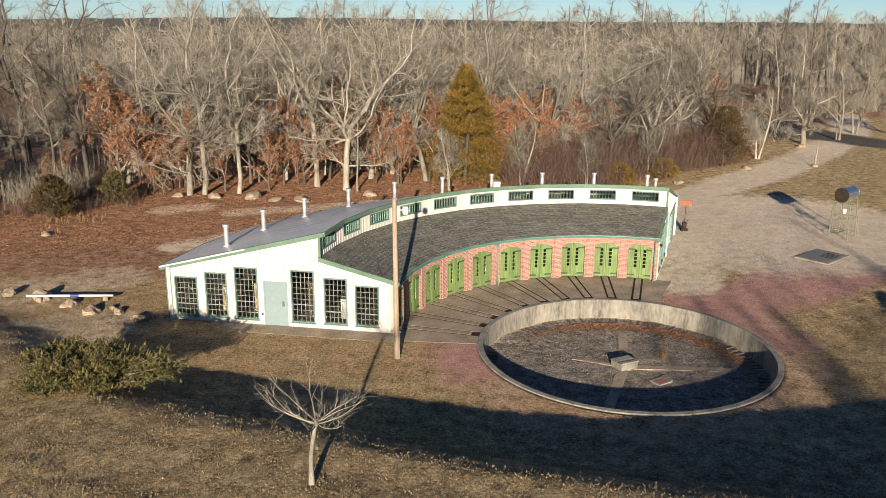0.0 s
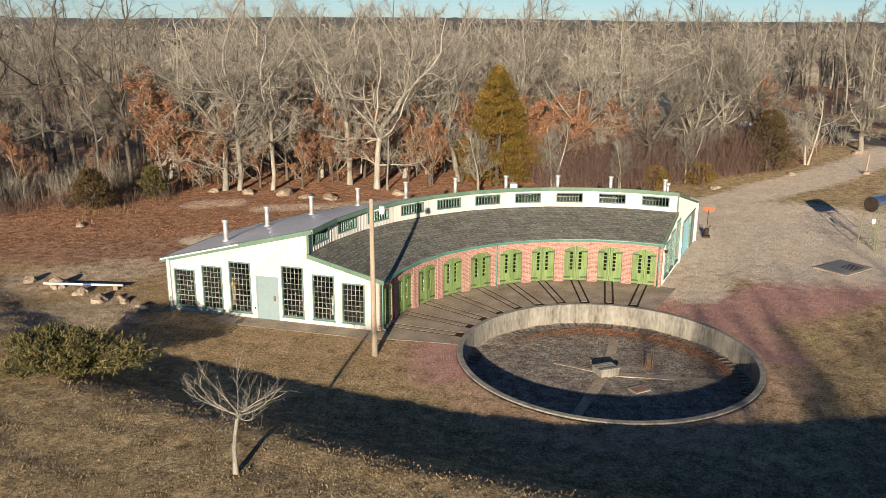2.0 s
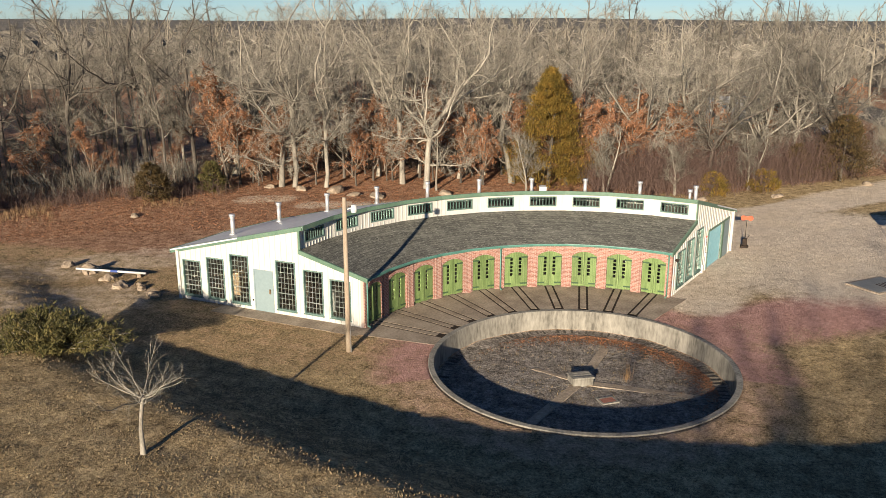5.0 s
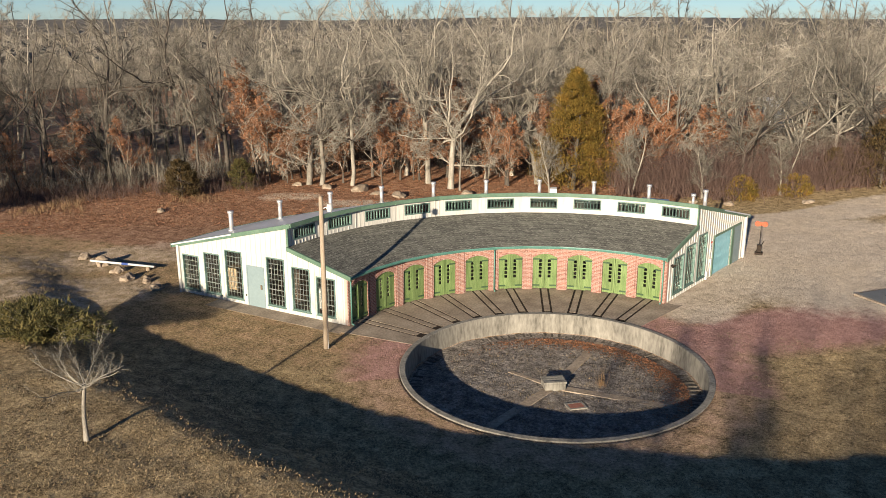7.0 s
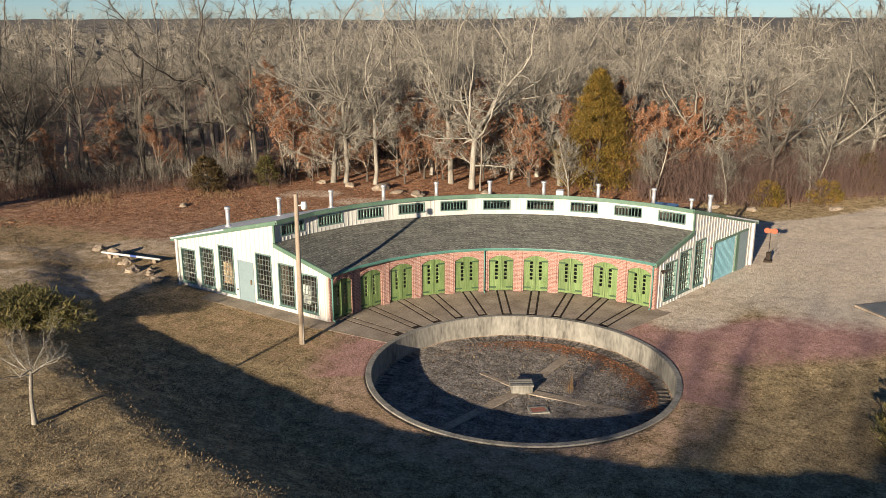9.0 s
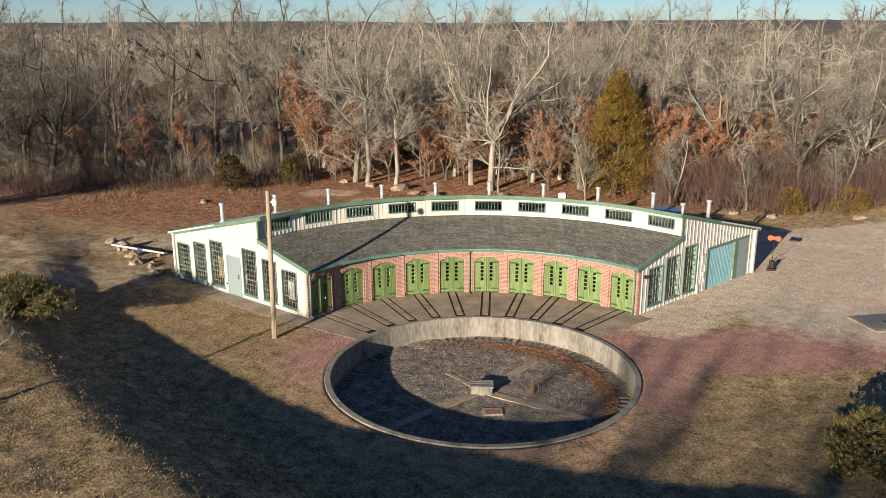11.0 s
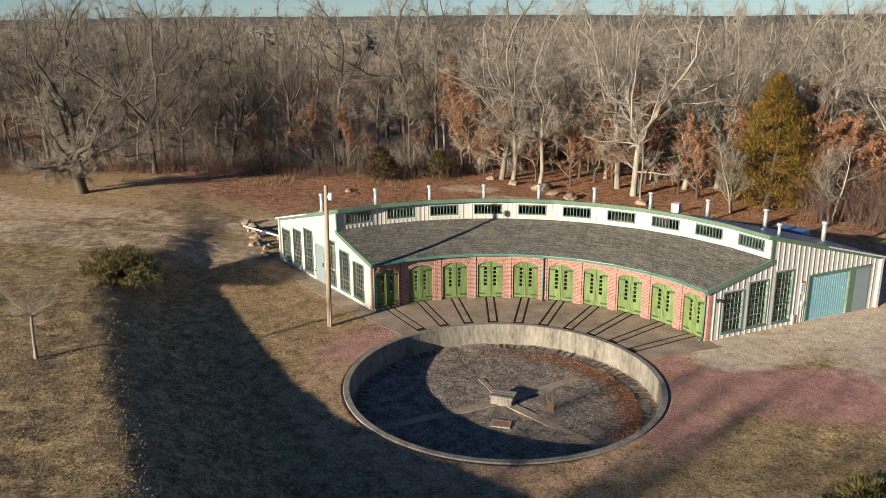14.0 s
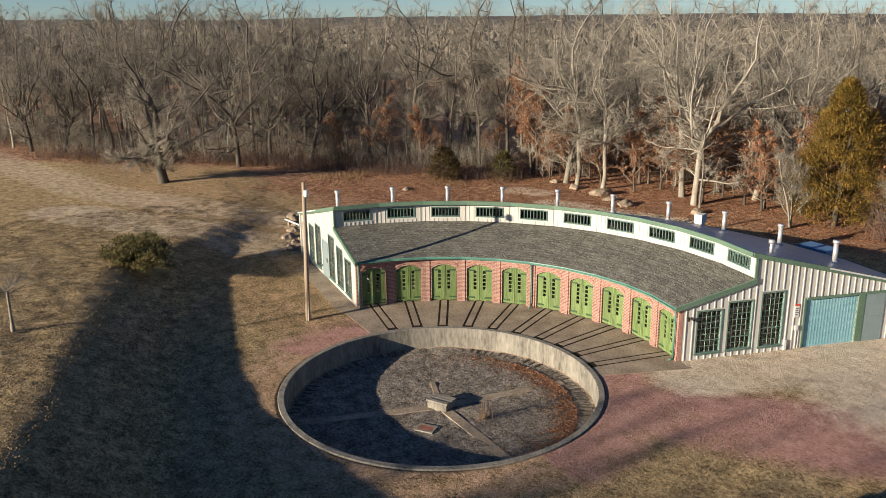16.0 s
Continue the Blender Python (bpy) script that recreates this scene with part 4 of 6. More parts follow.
while u < 16.4:
    bm = bmesh.new()
    gable_box(bm, west, u, u + 1.28, -0.3, -0.099 + random.uniform(-0.004, 0.004), 0.02, 1.0)
    wpart("slab", bm, CONCRETE, walkway)
    u += 1.3

# ---------------------------------------------------------------- trees
def frame_of(d):
    """A unit direction and two more across it."""
    x, y, z = float(d[0]), float(d[1]), float(d[2])
    l = 1 / math.sqrt(x * x + y * y + z * z)
    x, y, z = x * l, y * l, z * l
    if abs(z) < 0.9:
        l = 1 / math.sqrt(x * x + y * y)
        a = (y * l, -x * l, 0.0)
    else:
        l = 1 / math.sqrt(y * y + z * z)
        a = (0.0, z * l, -y * l)
    b = (y * a[2] - z * a[1], z * a[0] - x * a[2], x * a[1] - y * a[0])
    return np.array((x, y, z)), np.array(a), np.array(b)


class Wood:
    """Collects branch tubes."""

    def __init__(self):
        self.v, self.f = [], []

    def limb(self, pts, radii, sides):
        base = len(self.v)
        n = len(pts)
        for i in range(n):
            d = pts[min(i + 1, n - 1)] - pts[max(i - 1, 0)]
            d, a, b = frame_of(d)
            px, py, pz = pts[i]
            ax, ay, az = a
            bx, by, bz = b
            for k in range(sides):
                t = 2 * math.pi * k / sides
                c, e = radii[i] * math.cos(t), radii[i] * math.sin(t)
                self.v.append((px + c * ax + e * bx, py + c * ay + e * by, pz + c * az + e * bz))
        for i in range(n - 1):
            for k in range(sides):
                k2 = (k + 1) % sides
                self.f.append((base + i * sides + k, base + i * sides + k2, base + (i + 1) * sides + k2, base + (i + 1) * sides + k))

    def twig(self, p, q, w):
        """A last thin twig: one slim three-sided spike."""
        d, a, b = frame_of(q - p)
        k = len(self.v)
        self.v += [tuple(p + a * w), tuple(p - a * w * 0.5 + b * w * 0.87), tuple(p - a * w * 0.5 - b * w * 0.87), tuple(q)]
        self.f += [(k, k + 1, k + 3), (k + 1, k + 2, k + 3), (k + 2, k, k + 3)]

    def mesh(self, name, mat):
        me = bpy.data.meshes.new(name)
        me.from_pydata(self.v, [], self.f)
        me.materials.append(mat)
        me.polygons.foreach_set("use_smooth", [True] * len(me.polygons))
        return me


def wander(rng, p, d, length, n, bend, lift):
    """A crooked line of n steps; its points and last direction."""
    x, y, z = float(d[0]), float(d[1]), float(d[2])
    l = 1 / math.sqrt(x * x + y * y + z * z)
    x, y, z = x * l, y * l, z * l
    px, py, pz = float(p[0]), float(p[1]), float(p[2])
    pts = [np.array((px, py, pz))]
    step = length / n
    kicks = rng.normal(0, bend, (n, 3)).tolist()
    for kx, ky, kz in kicks:
        x, y, z = x + kx, y + ky, z + kz + lift
        l = 1 / math.sqrt(x * x + y * y + z * z)
        x, y, z = x * l, y * l, z * l
        px, py, pz = px + x * step, py + y * step, pz + z * step
        pts.append(np.array((px, py, pz)))
    return pts, np.array((x, y, z))


def grow(rng, height, trunk_r, limbs, spread, detail, first=0.35, lean=(0, 0), fork=1, min_r=0.012, twigs=5, tips=4, sprays=4):
    """Bare tree: a trunk mesh's tubes, and the crown's."""
    trunk, crown = Wood(), Wood()
    ends = []
    for k in range(fork):
        az = 2 * math.pi * (k / max(1, fork)) + rng.uniform(0, 1)
        out = 0.0 if fork == 1 else rng.uniform(0.10, 0.22)
        d0 = np.array((lean[0] + out * math.cos(az), lean[1] + out * math.sin(az), 1.0))
        p0 = np.array((0.0, 0.0, -0.15)) + (0 if fork == 1 else trunk_r * 0.8) * np.array((math.cos(az), math.sin(az), 0))
        h = height * (1 if k == 0 else rng.uniform(0.75, 0.98))
        pts, _ = wander(rng, p0, d0, h, 9, 0.06, 0.02)
        tr = trunk_r * (1 if fork == 1 else 0.7)
        rad = [tr * (1.35 if i == 0 else 1.0) * (1 - 0.92 * (i / 9) ** 0.9) + 0.02 for i in range(10)]
        trunk.limb(pts, rad, 7 if detail > 1 else 5)
        for j in range(limbs):
            f = first + (0.96 - first) * (j + rng.uniform(0, 0.8)) / limbs
            i = min(8, int(f * 9))
            t = f * 9 - i
            p = pts[i] * (1 - t) + pts[i + 1] * t
            a = rng.uniform(0, 2 * math.pi)
            up = rng.uniform(0.35, 0.95) + 0.5 * f
            d = np.array((math.cos(a), math.sin(a), up))
            ln = height * spread * (1.15 - 0.75 * f) * rng.uniform(0.75, 1.2)
            lp, ld = wander(rng, p, d, ln, 6, 0.17, 0.05)
            r0 = max(0.03, tr * (1 - 0.85 * f) * rng.uniform(0.45, 0.65))
            crown.limb(lp, [r0 * (1 - 0.85 * q / 6) + min_r for q in range(7)], 5 if detail > 1 else 3)
            ends.append((lp, r0, ln))
    for lp, r0, ln in ends:
        for j in range(twigs):
            f = 0.18 + 0.8 * (j + rng.uniform(0, 0.9)) / twigs
            i = min(5, int(f * 6))
            p = lp[i] * (1 - (f * 6 - i)) + lp[i + 1] * (f * 6 - i)
            along_d = lp[min(i + 1, 6)] - lp[i]
            d = along_d / np.linalg.norm(along_d) + rng.normal(0, 0.62, 3) + np.array((0, 0, 0.22))
            l2 = ln * rng.uniform(0.3, 0.6) * (1.15 - 0.55 * f)
            bp, bd = wander(rng, p, d, l2, 4, 0.2, 0.05)
            r1 = max(min_r, r0 * 0.38 * (1 - 0.6 * f))
            crown.limb(bp, [r1 * (1 - 0.7 * q / 4) + min_r * 0.5 for q in range(5)], 3)
            for k in range(tips):
                g = 0.2 + 0.8 * (k + rng.uniform(0, 0.9)) / tips
                i2 = min(3, int(g * 4))
                p2 = bp[i2] * (1 - (g * 4 - i2)) + bp[i2 + 1] * (g * 4 - i2)
                d2 = bp[i2 + 1] - bp[i2]
                d2 = d2 / np.linalg.norm(d2) + rng.normal(0, 0.6, 3) + np.array((0, 0, 0.2))
                l3 = l2 * rng.uniform(0.35, 0.7)
                cp, cd = wander(rng, p2, d2, l3, 2, 0.22, 0.05)
                crown.limb(cp, [min_r * 0.95, min_r * 0.8, min_r * 0.4], 3)
                for q in range(sprays):
                    g3 = rng.uniform(0.15, 1.0)
                    p3 = cp[1] * (1 - g3) + cp[2] * g3 if q % 2 else cp[0] * (1 - g3) + cp[1] * g3
                    d3 = cd + rng.normal(0, 0.62, 3) + np.array((0, 0, 0.15))
                    d3 = d3 / np.linalg.norm(d3)
                    crown.twig(p3, p3 + d3 * (0.25 + l3 * rng.uniform(0.35, 0.8)), min_r * 0.55)
    return trunk, crown


def grow_oak(rng, height, trunk_r, mains, low, lean=(0, 0), twigs=6, tips=4, sprays=6, min_r=0.013, split=0.34, open_=0.55):
    """Bare oak: a short trunk that splits into crooked rising limbs, and a few low level ones."""
    trunk, crown = Wood(), Wood()
    th = height * split
    pts, d0 = wander(rng, np.array((0.0, 0.0, -0.15)), np.array((lean[0], lean[1], 1.0)), th, 5, 0.07, 0.02)
    trunk.limb(pts, [trunk_r * k for k in (1.3, 1.04, 1.0, 0.95, 0.9, 0.84)], 8)
    limbs = []
    az0 = rng.uniform(0, 6.28)
    for j in range(mains):
        a = az0 + 2 * math.pi * j / mains + rng.uniform(-0.4, 0.4)
        out = 0.06 if j == 0 else rng.uniform(0.3, 1.0) * open_
        d = d0 * 1.0 + np.array((math.cos(a) * out, math.sin(a) * out, 0))
        ln = height * (0.66 if j == 0 else rng.uniform(0.42, 0.64))
        lp, _ = wander(rng, pts[5 if j < 3 else 4], d, ln, 8, 0.21, 0.085)
        r0 = trunk_r * (0.72 if j == 0 else rng.uniform(0.38, 0.6))
        limbs.append((lp, r0, ln, 8, 6))
    for j in range(low):
        a = rng.uniform(0, 6.28)
        i = int(rng.integers(2, 5))
        lp, _ = wander(rng, pts[i], np.array((math.cos(a), math.sin(a), rng.uniform(0.0, 0.5))), height * rng.uniform(0.2, 0.34), 6, 0.2, 0.05)
        limbs.append((lp, trunk_r * rng.uniform(0.22, 0.34), height * 0.27, 6, 5))
    for lp, r0, ln, n, sides in limbs:
        trunk.limb(lp, [r0 * (1 - 0.88 * (q / n) ** 0.85) + 0.012 for q in range(n + 1)], sides)
        subs = []
        for j in range(7):
            f = 0.12 + 0.86 * (j + rng.uniform(0, 0.9)) / 7
            i = min(n - 1, int(f * n))
            p = lp[i] + (lp[i + 1] - lp[i]) * (f * n - i)
            ax = lp[i + 1] - lp[i]
            d = ax / np.linalg.norm(ax) * 0.6 + rng.normal(0, 0.68, 3) + np.array((0, 0, 0.05))
            l1 = ln * rng.uniform(0.28, 0.5) * (1.2 - 0.7 * f)
            sp, sd = wander(rng, p, d, l1, 5, 0.27, 0.03)
            r1 = max(0.022, r0 * (1 - 0.8 * f) * 0.5)
            trunk.limb(sp, [r1 * (1 - 0.82 * q / 5) + 0.008 for q in range(6)], 4)
            subs.append((sp, l1, r1))
        for sp, l1, r1 in subs:
            for k in range(twigs):
                g = 0.15 + 0.85 * (k + rng.uniform(0, 0.9)) / twigs
                i = min(4, int(g * 5))
                p = sp[i] + (sp[i + 1] - sp[i]) * (g * 5 - i)
                ax = sp[i + 1] - sp[i]
                d = ax / np.linalg.norm(ax) * 0.8 + rng.normal(0, 0.7, 3) + np.array((0, 0, 0.05))
                l2 = max(0.5, l1 * rng.uniform(0.3, 0.6))
                bp, bd = wander(rng, p, d, l2, 3, 0.3, 0.03)
                crown.limb(bp, [min_r * 1.3, min_r * 1.1, min_r * 0.85, min_r * 0.4], 3)
                for q in range(tips * sprays // 2):
                    i = int(rng.integers(0, 3))
                    t = rng.uniform(0, 1)
                    p3 = bp[i] * (1 - t) + bp[i + 1] * t
                    d3 = bd * 0.7 + rng.normal(0, 0.75, 3) + np.array((0, 0, 0.05))
                    d3 = d3 / np.linalg.norm(d3)
                    crown.twig(p3, p3 + d3 * (0.2 + l2 * rng.uniform(0.2, 0.5)), min_r * 0.5)
    return trunk, crown


def leaves(rng, anchors, count, spread, size, flat=0.4):
    """Loose leaves scattered round anchor points, each a bent pair of triangles."""
    v, f = [], []
    n = len(anchors)
    for _ in range(count):
        c = np.array(anchors[rng.integers(n)]) + rng.normal(0, spread, 3)
        d, a, b = frame_of(rng.normal(0, 1, 3) * np.array((1, 1, flat)) + 1e-3)
        s = size * rng.uniform(0.6, 1.3)
        k = len(v)
        v += [tuple(c - d * s * 0.5), tuple(c + a * s * 0.34 + b * s * 0.1), tuple(c + d * s * 0.5), tuple(c - a * s * 0.34 + b * s * 0.1)]
        f += [(k, k + 1, k + 2), (k, k + 2, k + 3)]
    return v, f


def tree_thing(name, m, label, category, group, trunk, crown, bark, twig, extra=None, kind=""):
    ob = empty(name, m, label, category, group, kind)
    t = new("trunk", trunk.mesh("trunk", bark))
    t.parent = ob
    c = new("crown", crown.mesh("crown", twig))
    c.parent = ob
    if extra:
        me = bpy.data.meshes.new("leaves")
        me.from_pydata(extra[0], [], extra[1])
        me.materials.append(extra[2])
        l = new("leaves", me)
        l.parent = ob
    return ob


def spot(x, y, sink=0.05, rz=0.0, s=1.0):
    return Matrix.Translation((x, y, terrain(x, y) - sink)) @ pose(0, 0, 0, 0, 0, rz) @ Matrix.Scale(s, 4)


rng = np.random.default_rng(11)
LBL = "tall bare oak with pale grey bark in winter"
big_kinds = []
for h, r, mains, low, opn, spl in ((15.5, 0.20, 6, 6, 1.0, 0.40), (14.5, 0.22, 7, 6, 1.25, 0.34), (16.5, 0.185, 5, 7, 0.75, 0.46), (14.2, 0.20, 7, 6, 1.3, 0.30), (16.0, 0.21, 6, 6, 1.05, 0.28)):
    big_kinds.append(grow_oak(rng, h, r, mains, low, (rng.normal(0, 0.05), rng.normal(0, 0.05)), split=spl, open_=opn))
slim_kinds = [grow(rng, h, 0.12, 9, 0.26, 2, 0.34, twigs=5, tips=4, sprays=5, min_r=0.012) for h in (12.5, 11.0, 13.5)]
far_kinds = [grow(rng, h, 0.15, 8, 0.32, 1, 0.30, twigs=4, tips=4, sprays=5, min_r=0.02) for h in (13.0, 14.5, 12.0)]


def kind_things(kinds, bark, twig):
    made = []
    for tr, cr in kinds:
        made.append((tr.mesh("trunk", bark), cr.mesh("crown", twig)))
    return made


def plant(pair, name, label, group, x, y, rz, s):
    ob = empty(name, spot(x, y, 0.05, rz, s), label, "tree", group)
    for nm, me in zip(("trunk", "crown"), pair):
        c = new(nm, me)
        c.parent = ob
    return ob


oak_pairs = kind_things(big_kinds, BARK, TWIG)
# same oaks for the west, that side's shading put into darker colours
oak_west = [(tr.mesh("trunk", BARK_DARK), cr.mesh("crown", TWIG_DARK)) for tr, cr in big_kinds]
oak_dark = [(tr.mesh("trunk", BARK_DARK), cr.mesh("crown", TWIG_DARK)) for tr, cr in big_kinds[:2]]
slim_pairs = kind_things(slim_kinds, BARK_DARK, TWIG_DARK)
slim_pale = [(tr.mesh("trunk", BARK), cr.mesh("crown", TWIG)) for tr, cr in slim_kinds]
# deeper trees: dark bark and twigs stand in for shade inside the wood
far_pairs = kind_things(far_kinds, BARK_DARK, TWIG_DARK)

EDGE_OAKS = [(-21.0, 60.7, 4, 1.0), (-20.0, 61.0, 2, 0.95), (-17.5, 61.5, 2, 0.85), (-12.0, 64.5, 0, 1.05), (-9.5, 63.0, 1, 1.05), (-3.5, 67.0, 3, 1.0), (-27.0, 64.0, 3, 1.0), (-33, 60, 2, 1.0),
             (-44.0, 40.8, 1, 1.0), (-42.3, 47.3, 4, 0.95), (-39, 52, 0, 0.9), (-36, 55, 2, 0.95), (6, 72, 4, 1.0), (9.5, 74, 1, 1.05), (16, 80, 1, 0.9), (19.5, 84, 4, 1.05), (25, 90, 3, 1.0), (-52, 45, 2, 1.0), (-56, 36, 0, 1.0), (1.5, 71, 2, 0.95), (-15, 67, 0, 1.0), (-6.5, 70, 0, 0.95)]
for x, y, k, s in EDGE_OAKS:
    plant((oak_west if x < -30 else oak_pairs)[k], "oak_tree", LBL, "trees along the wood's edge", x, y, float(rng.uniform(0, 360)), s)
taken = [(x, y) for x, y, _, _ in EDGE_OAKS]


def free_spot(x, y, gap):
    return all((x - a) ** 2 + (y - b) ** 2 > gap * gap for a, b in taken)


def scatter(count, depth0, depth1, gap, xs, chooser):
    made = tries = 0
    while made < count and tries < count * 40:
        tries += 1
        x = float(rng.uniform(*xs))
        y = woods_y(x) + float(rng.uniform(depth0, depth1))
        if not free_spot(x, y, gap) or near_line(x, y, ROAD, 3.0) > 0.2 or near_line(x, y, PAVED, 4.0) > 0.2 or (22 < x < 34 and y < 100):
            continue
        taken.append((x, y))
        chooser(x, y)
        made += 1


def front(x, y):
    q = rng.uniform()
    rz, s = float(rng.uniform(0, 360)), float(rng.uniform(0.75, 1.05))
    if q < 0.42:
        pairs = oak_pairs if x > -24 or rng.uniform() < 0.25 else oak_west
        plant(pairs[rng.integers(5)], "oak_tree", LBL, "trees along the wood's edge", x, y, rz, s)
    elif q < 0.55:
        plant(oak_dark[rng.integers(2)], "oak_tree", "bare dark-barked oak in the wood", "trees along the wood's edge", x, y, rz, s)
    elif q < 0.8:
        plant(slim_pairs[rng.integers(3)], "young_tree", "slender bare dark-barked young tree", "young trees in the wood", x, y, rz, s)
    else:
        plant(slim_pale[rng.integers(3)], "young_tree", "slender bare pale-barked young tree", "young trees in the wood", x, y, rz, s)


def middle(x, y):
    plant(far_pairs[rng.integers(3)], "woodland_tree", "bare tree deeper in the wood", "trees deeper in the wood", x, y, float(rng.uniform(0, 360)), float(rng.uniform(0.8, 1.15)))


scatter(80, 1.0, 16, 2.4, (-75, 60), front)


def thin_dark(x, y):
    plant(slim_pairs[rng.integers(3)], "young_tree", "slender bare dark-barked young tree", "young trees in the wood", x, y, float(rng.uniform(0, 360)), float(rng.uniform(0.55, 1.0)))


scatter(110, 2.0, 24, 1.3, (-70, 30), thin_dark)
scatter(210, 10, 55, 2.2, (-110, 95), middle)
scatter(70, 0, 36, 2.6, (-140, -56), middle)
scatter(16, 0, 10, 3.0, (-100, -56), front)

# deep woods to the horizon, uncounted
lite = [grow(rng, 12.5, 0.17, 6, 0.30, 1, 0.35, twigs=3, tips=1, sprays=3, min_r=0.035) for _ in range(3)]
parts_v, parts_f, off = [], [], 0
for _ in range(520):
    x = float(rng.uniform(-260, 240))
    y = woods_y(max(-90, min(120, x))) + 42 + 200 * float(rng.uniform()) ** 1.3
    tr, cr = lite[rng.integers(3)]
    a, s = rng.uniform(0, 6.28), rng.uniform(0.8, 1.15)
    ca, sa = math.cos(a) * s, math.sin(a) * s
    z = terrain(x, y)
    for w in (tr, cr):
        v = np.array(w.v)
        parts_v.append(np.c_[v[:, 0] * ca - v[:, 1] * sa + x, v[:, 0] * sa + v[:, 1] * ca + y, v[:, 2] * s + z])
        parts_f += [tuple(i + off for i in q) for q in w.f]
        off += len(v)
ob = raw_part("deep_woods", np.concatenate(parts_v).tolist(), parts_f, TWIG_FAR)
tagged(ob, "bare winter woods stretching to the horizon", "woods", kind="stuff")


def canopy_sheet():
    verts, faces = [], []
    radii = []
    r = 150.0
    while r < 4000:
        radii.append(r)
        r *= 1.004 if r < 151 else 1.012 if r < 600 else 1.03
    seg = 420
    for r in radii:
        for k in range(seg + 1):
            a = radians(-20 + 230 * k / seg)
            x, y = r * math.cos(a), 30 + r * math.sin(a)
            far = smooth01((r - 150) / 1200)
            z = terrain(x, y) + 6.0 + 3.5 * noise_at(x * 0.13, y * 0.13) + 3.0 * noise_at(x * 0.5, y * 0.5, 5) + far * 2.0 + smooth01((r - 1600) / 1500) * (11.0 + 15.0 * noise_at(x * 0.0011, y * 0.0011, 2))
            verts.append((x, y, z if r > 150 else terrain(x, y) - 0.5))
    n = seg + 1
    for i in range(len(radii) - 1):
        for k in range(seg):
            faces.append((i * n + k, (i + 1) * n + k, (i + 1) * n + k + 1, i * n + k + 1))
    ob = raw_part("far_canopy", verts, faces, CANOPY)
    tagged(ob, "hazy brown canopy of distant bare woods", "woods", kind="stuff")


canopy_sheet()


# ---------------------------------------------------------------- evergreens, brush, small trees
def cedar_foliage(rng, height, radius, count, droop=0.15, lump=0.22, taper=1.0, size=0.22):
    """Sprays over a lumpy cone: short leafy blades that point out and up."""
    v, f = [], []
    boughs = []
    for _ in range(int(70 + 30 * height)):
        t = rng.uniform(0.02, 1) ** 0.85
        boughs.append((t, rng.uniform(0, 2 * math.pi), rng.uniform(0.75, 1.15)))
    per = count // len(boughs)
    for t, a, k in boughs:
        z = height * (0.04 + 0.95 * t)
        prof = (1 - t) ** (0.72 * taper) * min(1.0, 0.55 + 2.2 * t)
        r = radius * prof * k + 0.06
        size_b = (0.25 + 0.55 * (1 - t)) * radius * 0.42
        for _ in range(per):
            q = rng.uniform(0.35, 1.0) ** 0.6
            c = np.array((math.cos(a) * r * q, math.sin(a) * r * q, z + (q - 0.6) * 0.35 * size_b)) + rng.normal(0, 0.30, 3) * size_b * np.array((1, 1, 0.6))
            d, e1, e2 = frame_of(np.array((math.cos(a), math.sin(a), 0.75)) + rng.normal(0, 0.55, 3))
            s = size * rng.uniform(0.6, 1.35)
            n = len(v)
            v += [tuple(c - d * s * 0.4), tuple(c + e1 * s * 0.22 + e2 * s * 0.08), tuple(c + d * s * 0.75), tuple(c - e1 * s * 0.22 + e2 * s * 0.08)]
            f += [(n, n + 1, n + 2), (n, n + 2, n + 3)]
    return v, f


def evergreen(x, y, height, radius, count, label, mat=None, size=0.22, taper=1.0):
    ob = empty("cedar_tree", spot(x, y, 0.05), label, "tree", "evergreens by the wood")
    w = Wood()
    pts, _ = wander(rng, np.array((0, 0, -0.1)), np.array((0, 0, 1.0)), height * 0.92, 6, 0.02, 0.02)
    w.limb(pts, [0.16 * (1 - 0.9 * i / 6) * height / 8 + 0.015 for i in range(7)], 6)
    for _ in range(26):
        t = rng.uniform(0.08, 0.85)
        a = rng.uniform(0, 6.28)
        p = np.array((0, 0, height * t))
        q = p + np.array((math.cos(a), math.sin(a), 0.35)) * radius * (1 - t) * 0.8
        w.limb([p, q], [0.035, 0.01], 3)
    t = new("trunk", w.mesh("trunk", BARK_DARK))
    t.parent = ob
    v, f = cedar_foliage(rng, height, radius, count, taper=taper, size=size)
    me = bpy.data.meshes.new("foliage")
    me.from_pydata(v, [], f)
    me.materials.append(mat or CEDAR)
    c = new("foliage", me)
    c.parent = ob
    return ob


evergreen(-0.3, 65.8, 9.4, 4.1, 32000, "dense conical cedar with olive and rust-brown foliage", taper=1.1, size=0.20)
evergreen(22.0, 71.6, 5.2, 2.6, 7000, "broad brown-green cedar by the gravel road", taper=0.7, mat=CEDAR_BROWN)
evergreen(18.6, 71.0, 3.0, 1.5, 2500, "low brown-green cedar in the brush", taper=0.7, mat=CEDAR_BROWN)
evergreen(12.2, 66.2, 1.9, 1.4, 2200, "low dark green cedar in the brush", taper=0.6)
evergreen(16.0, 67.6, 1.8, 1.3, 2200, "low dark green cedar in the brush", taper=0.6)
evergreen(-27.6, 53.0, 2.9, 1.7, 4200, "small brown-green cedar at the wood's edge", taper=0.7, mat=CEDAR_BROWN)
evergreen(-25.3, 57.5, 2.4, 1.3, 2600, "small dark green cedar at the wood's edge", taper=0.7, mat=JUNIPER)
evergreen(19.7, 31.0, 2.0, 1.4, 3400, "dark green cedar bush in the grass", mat=JUNIPER, taper=0.6)


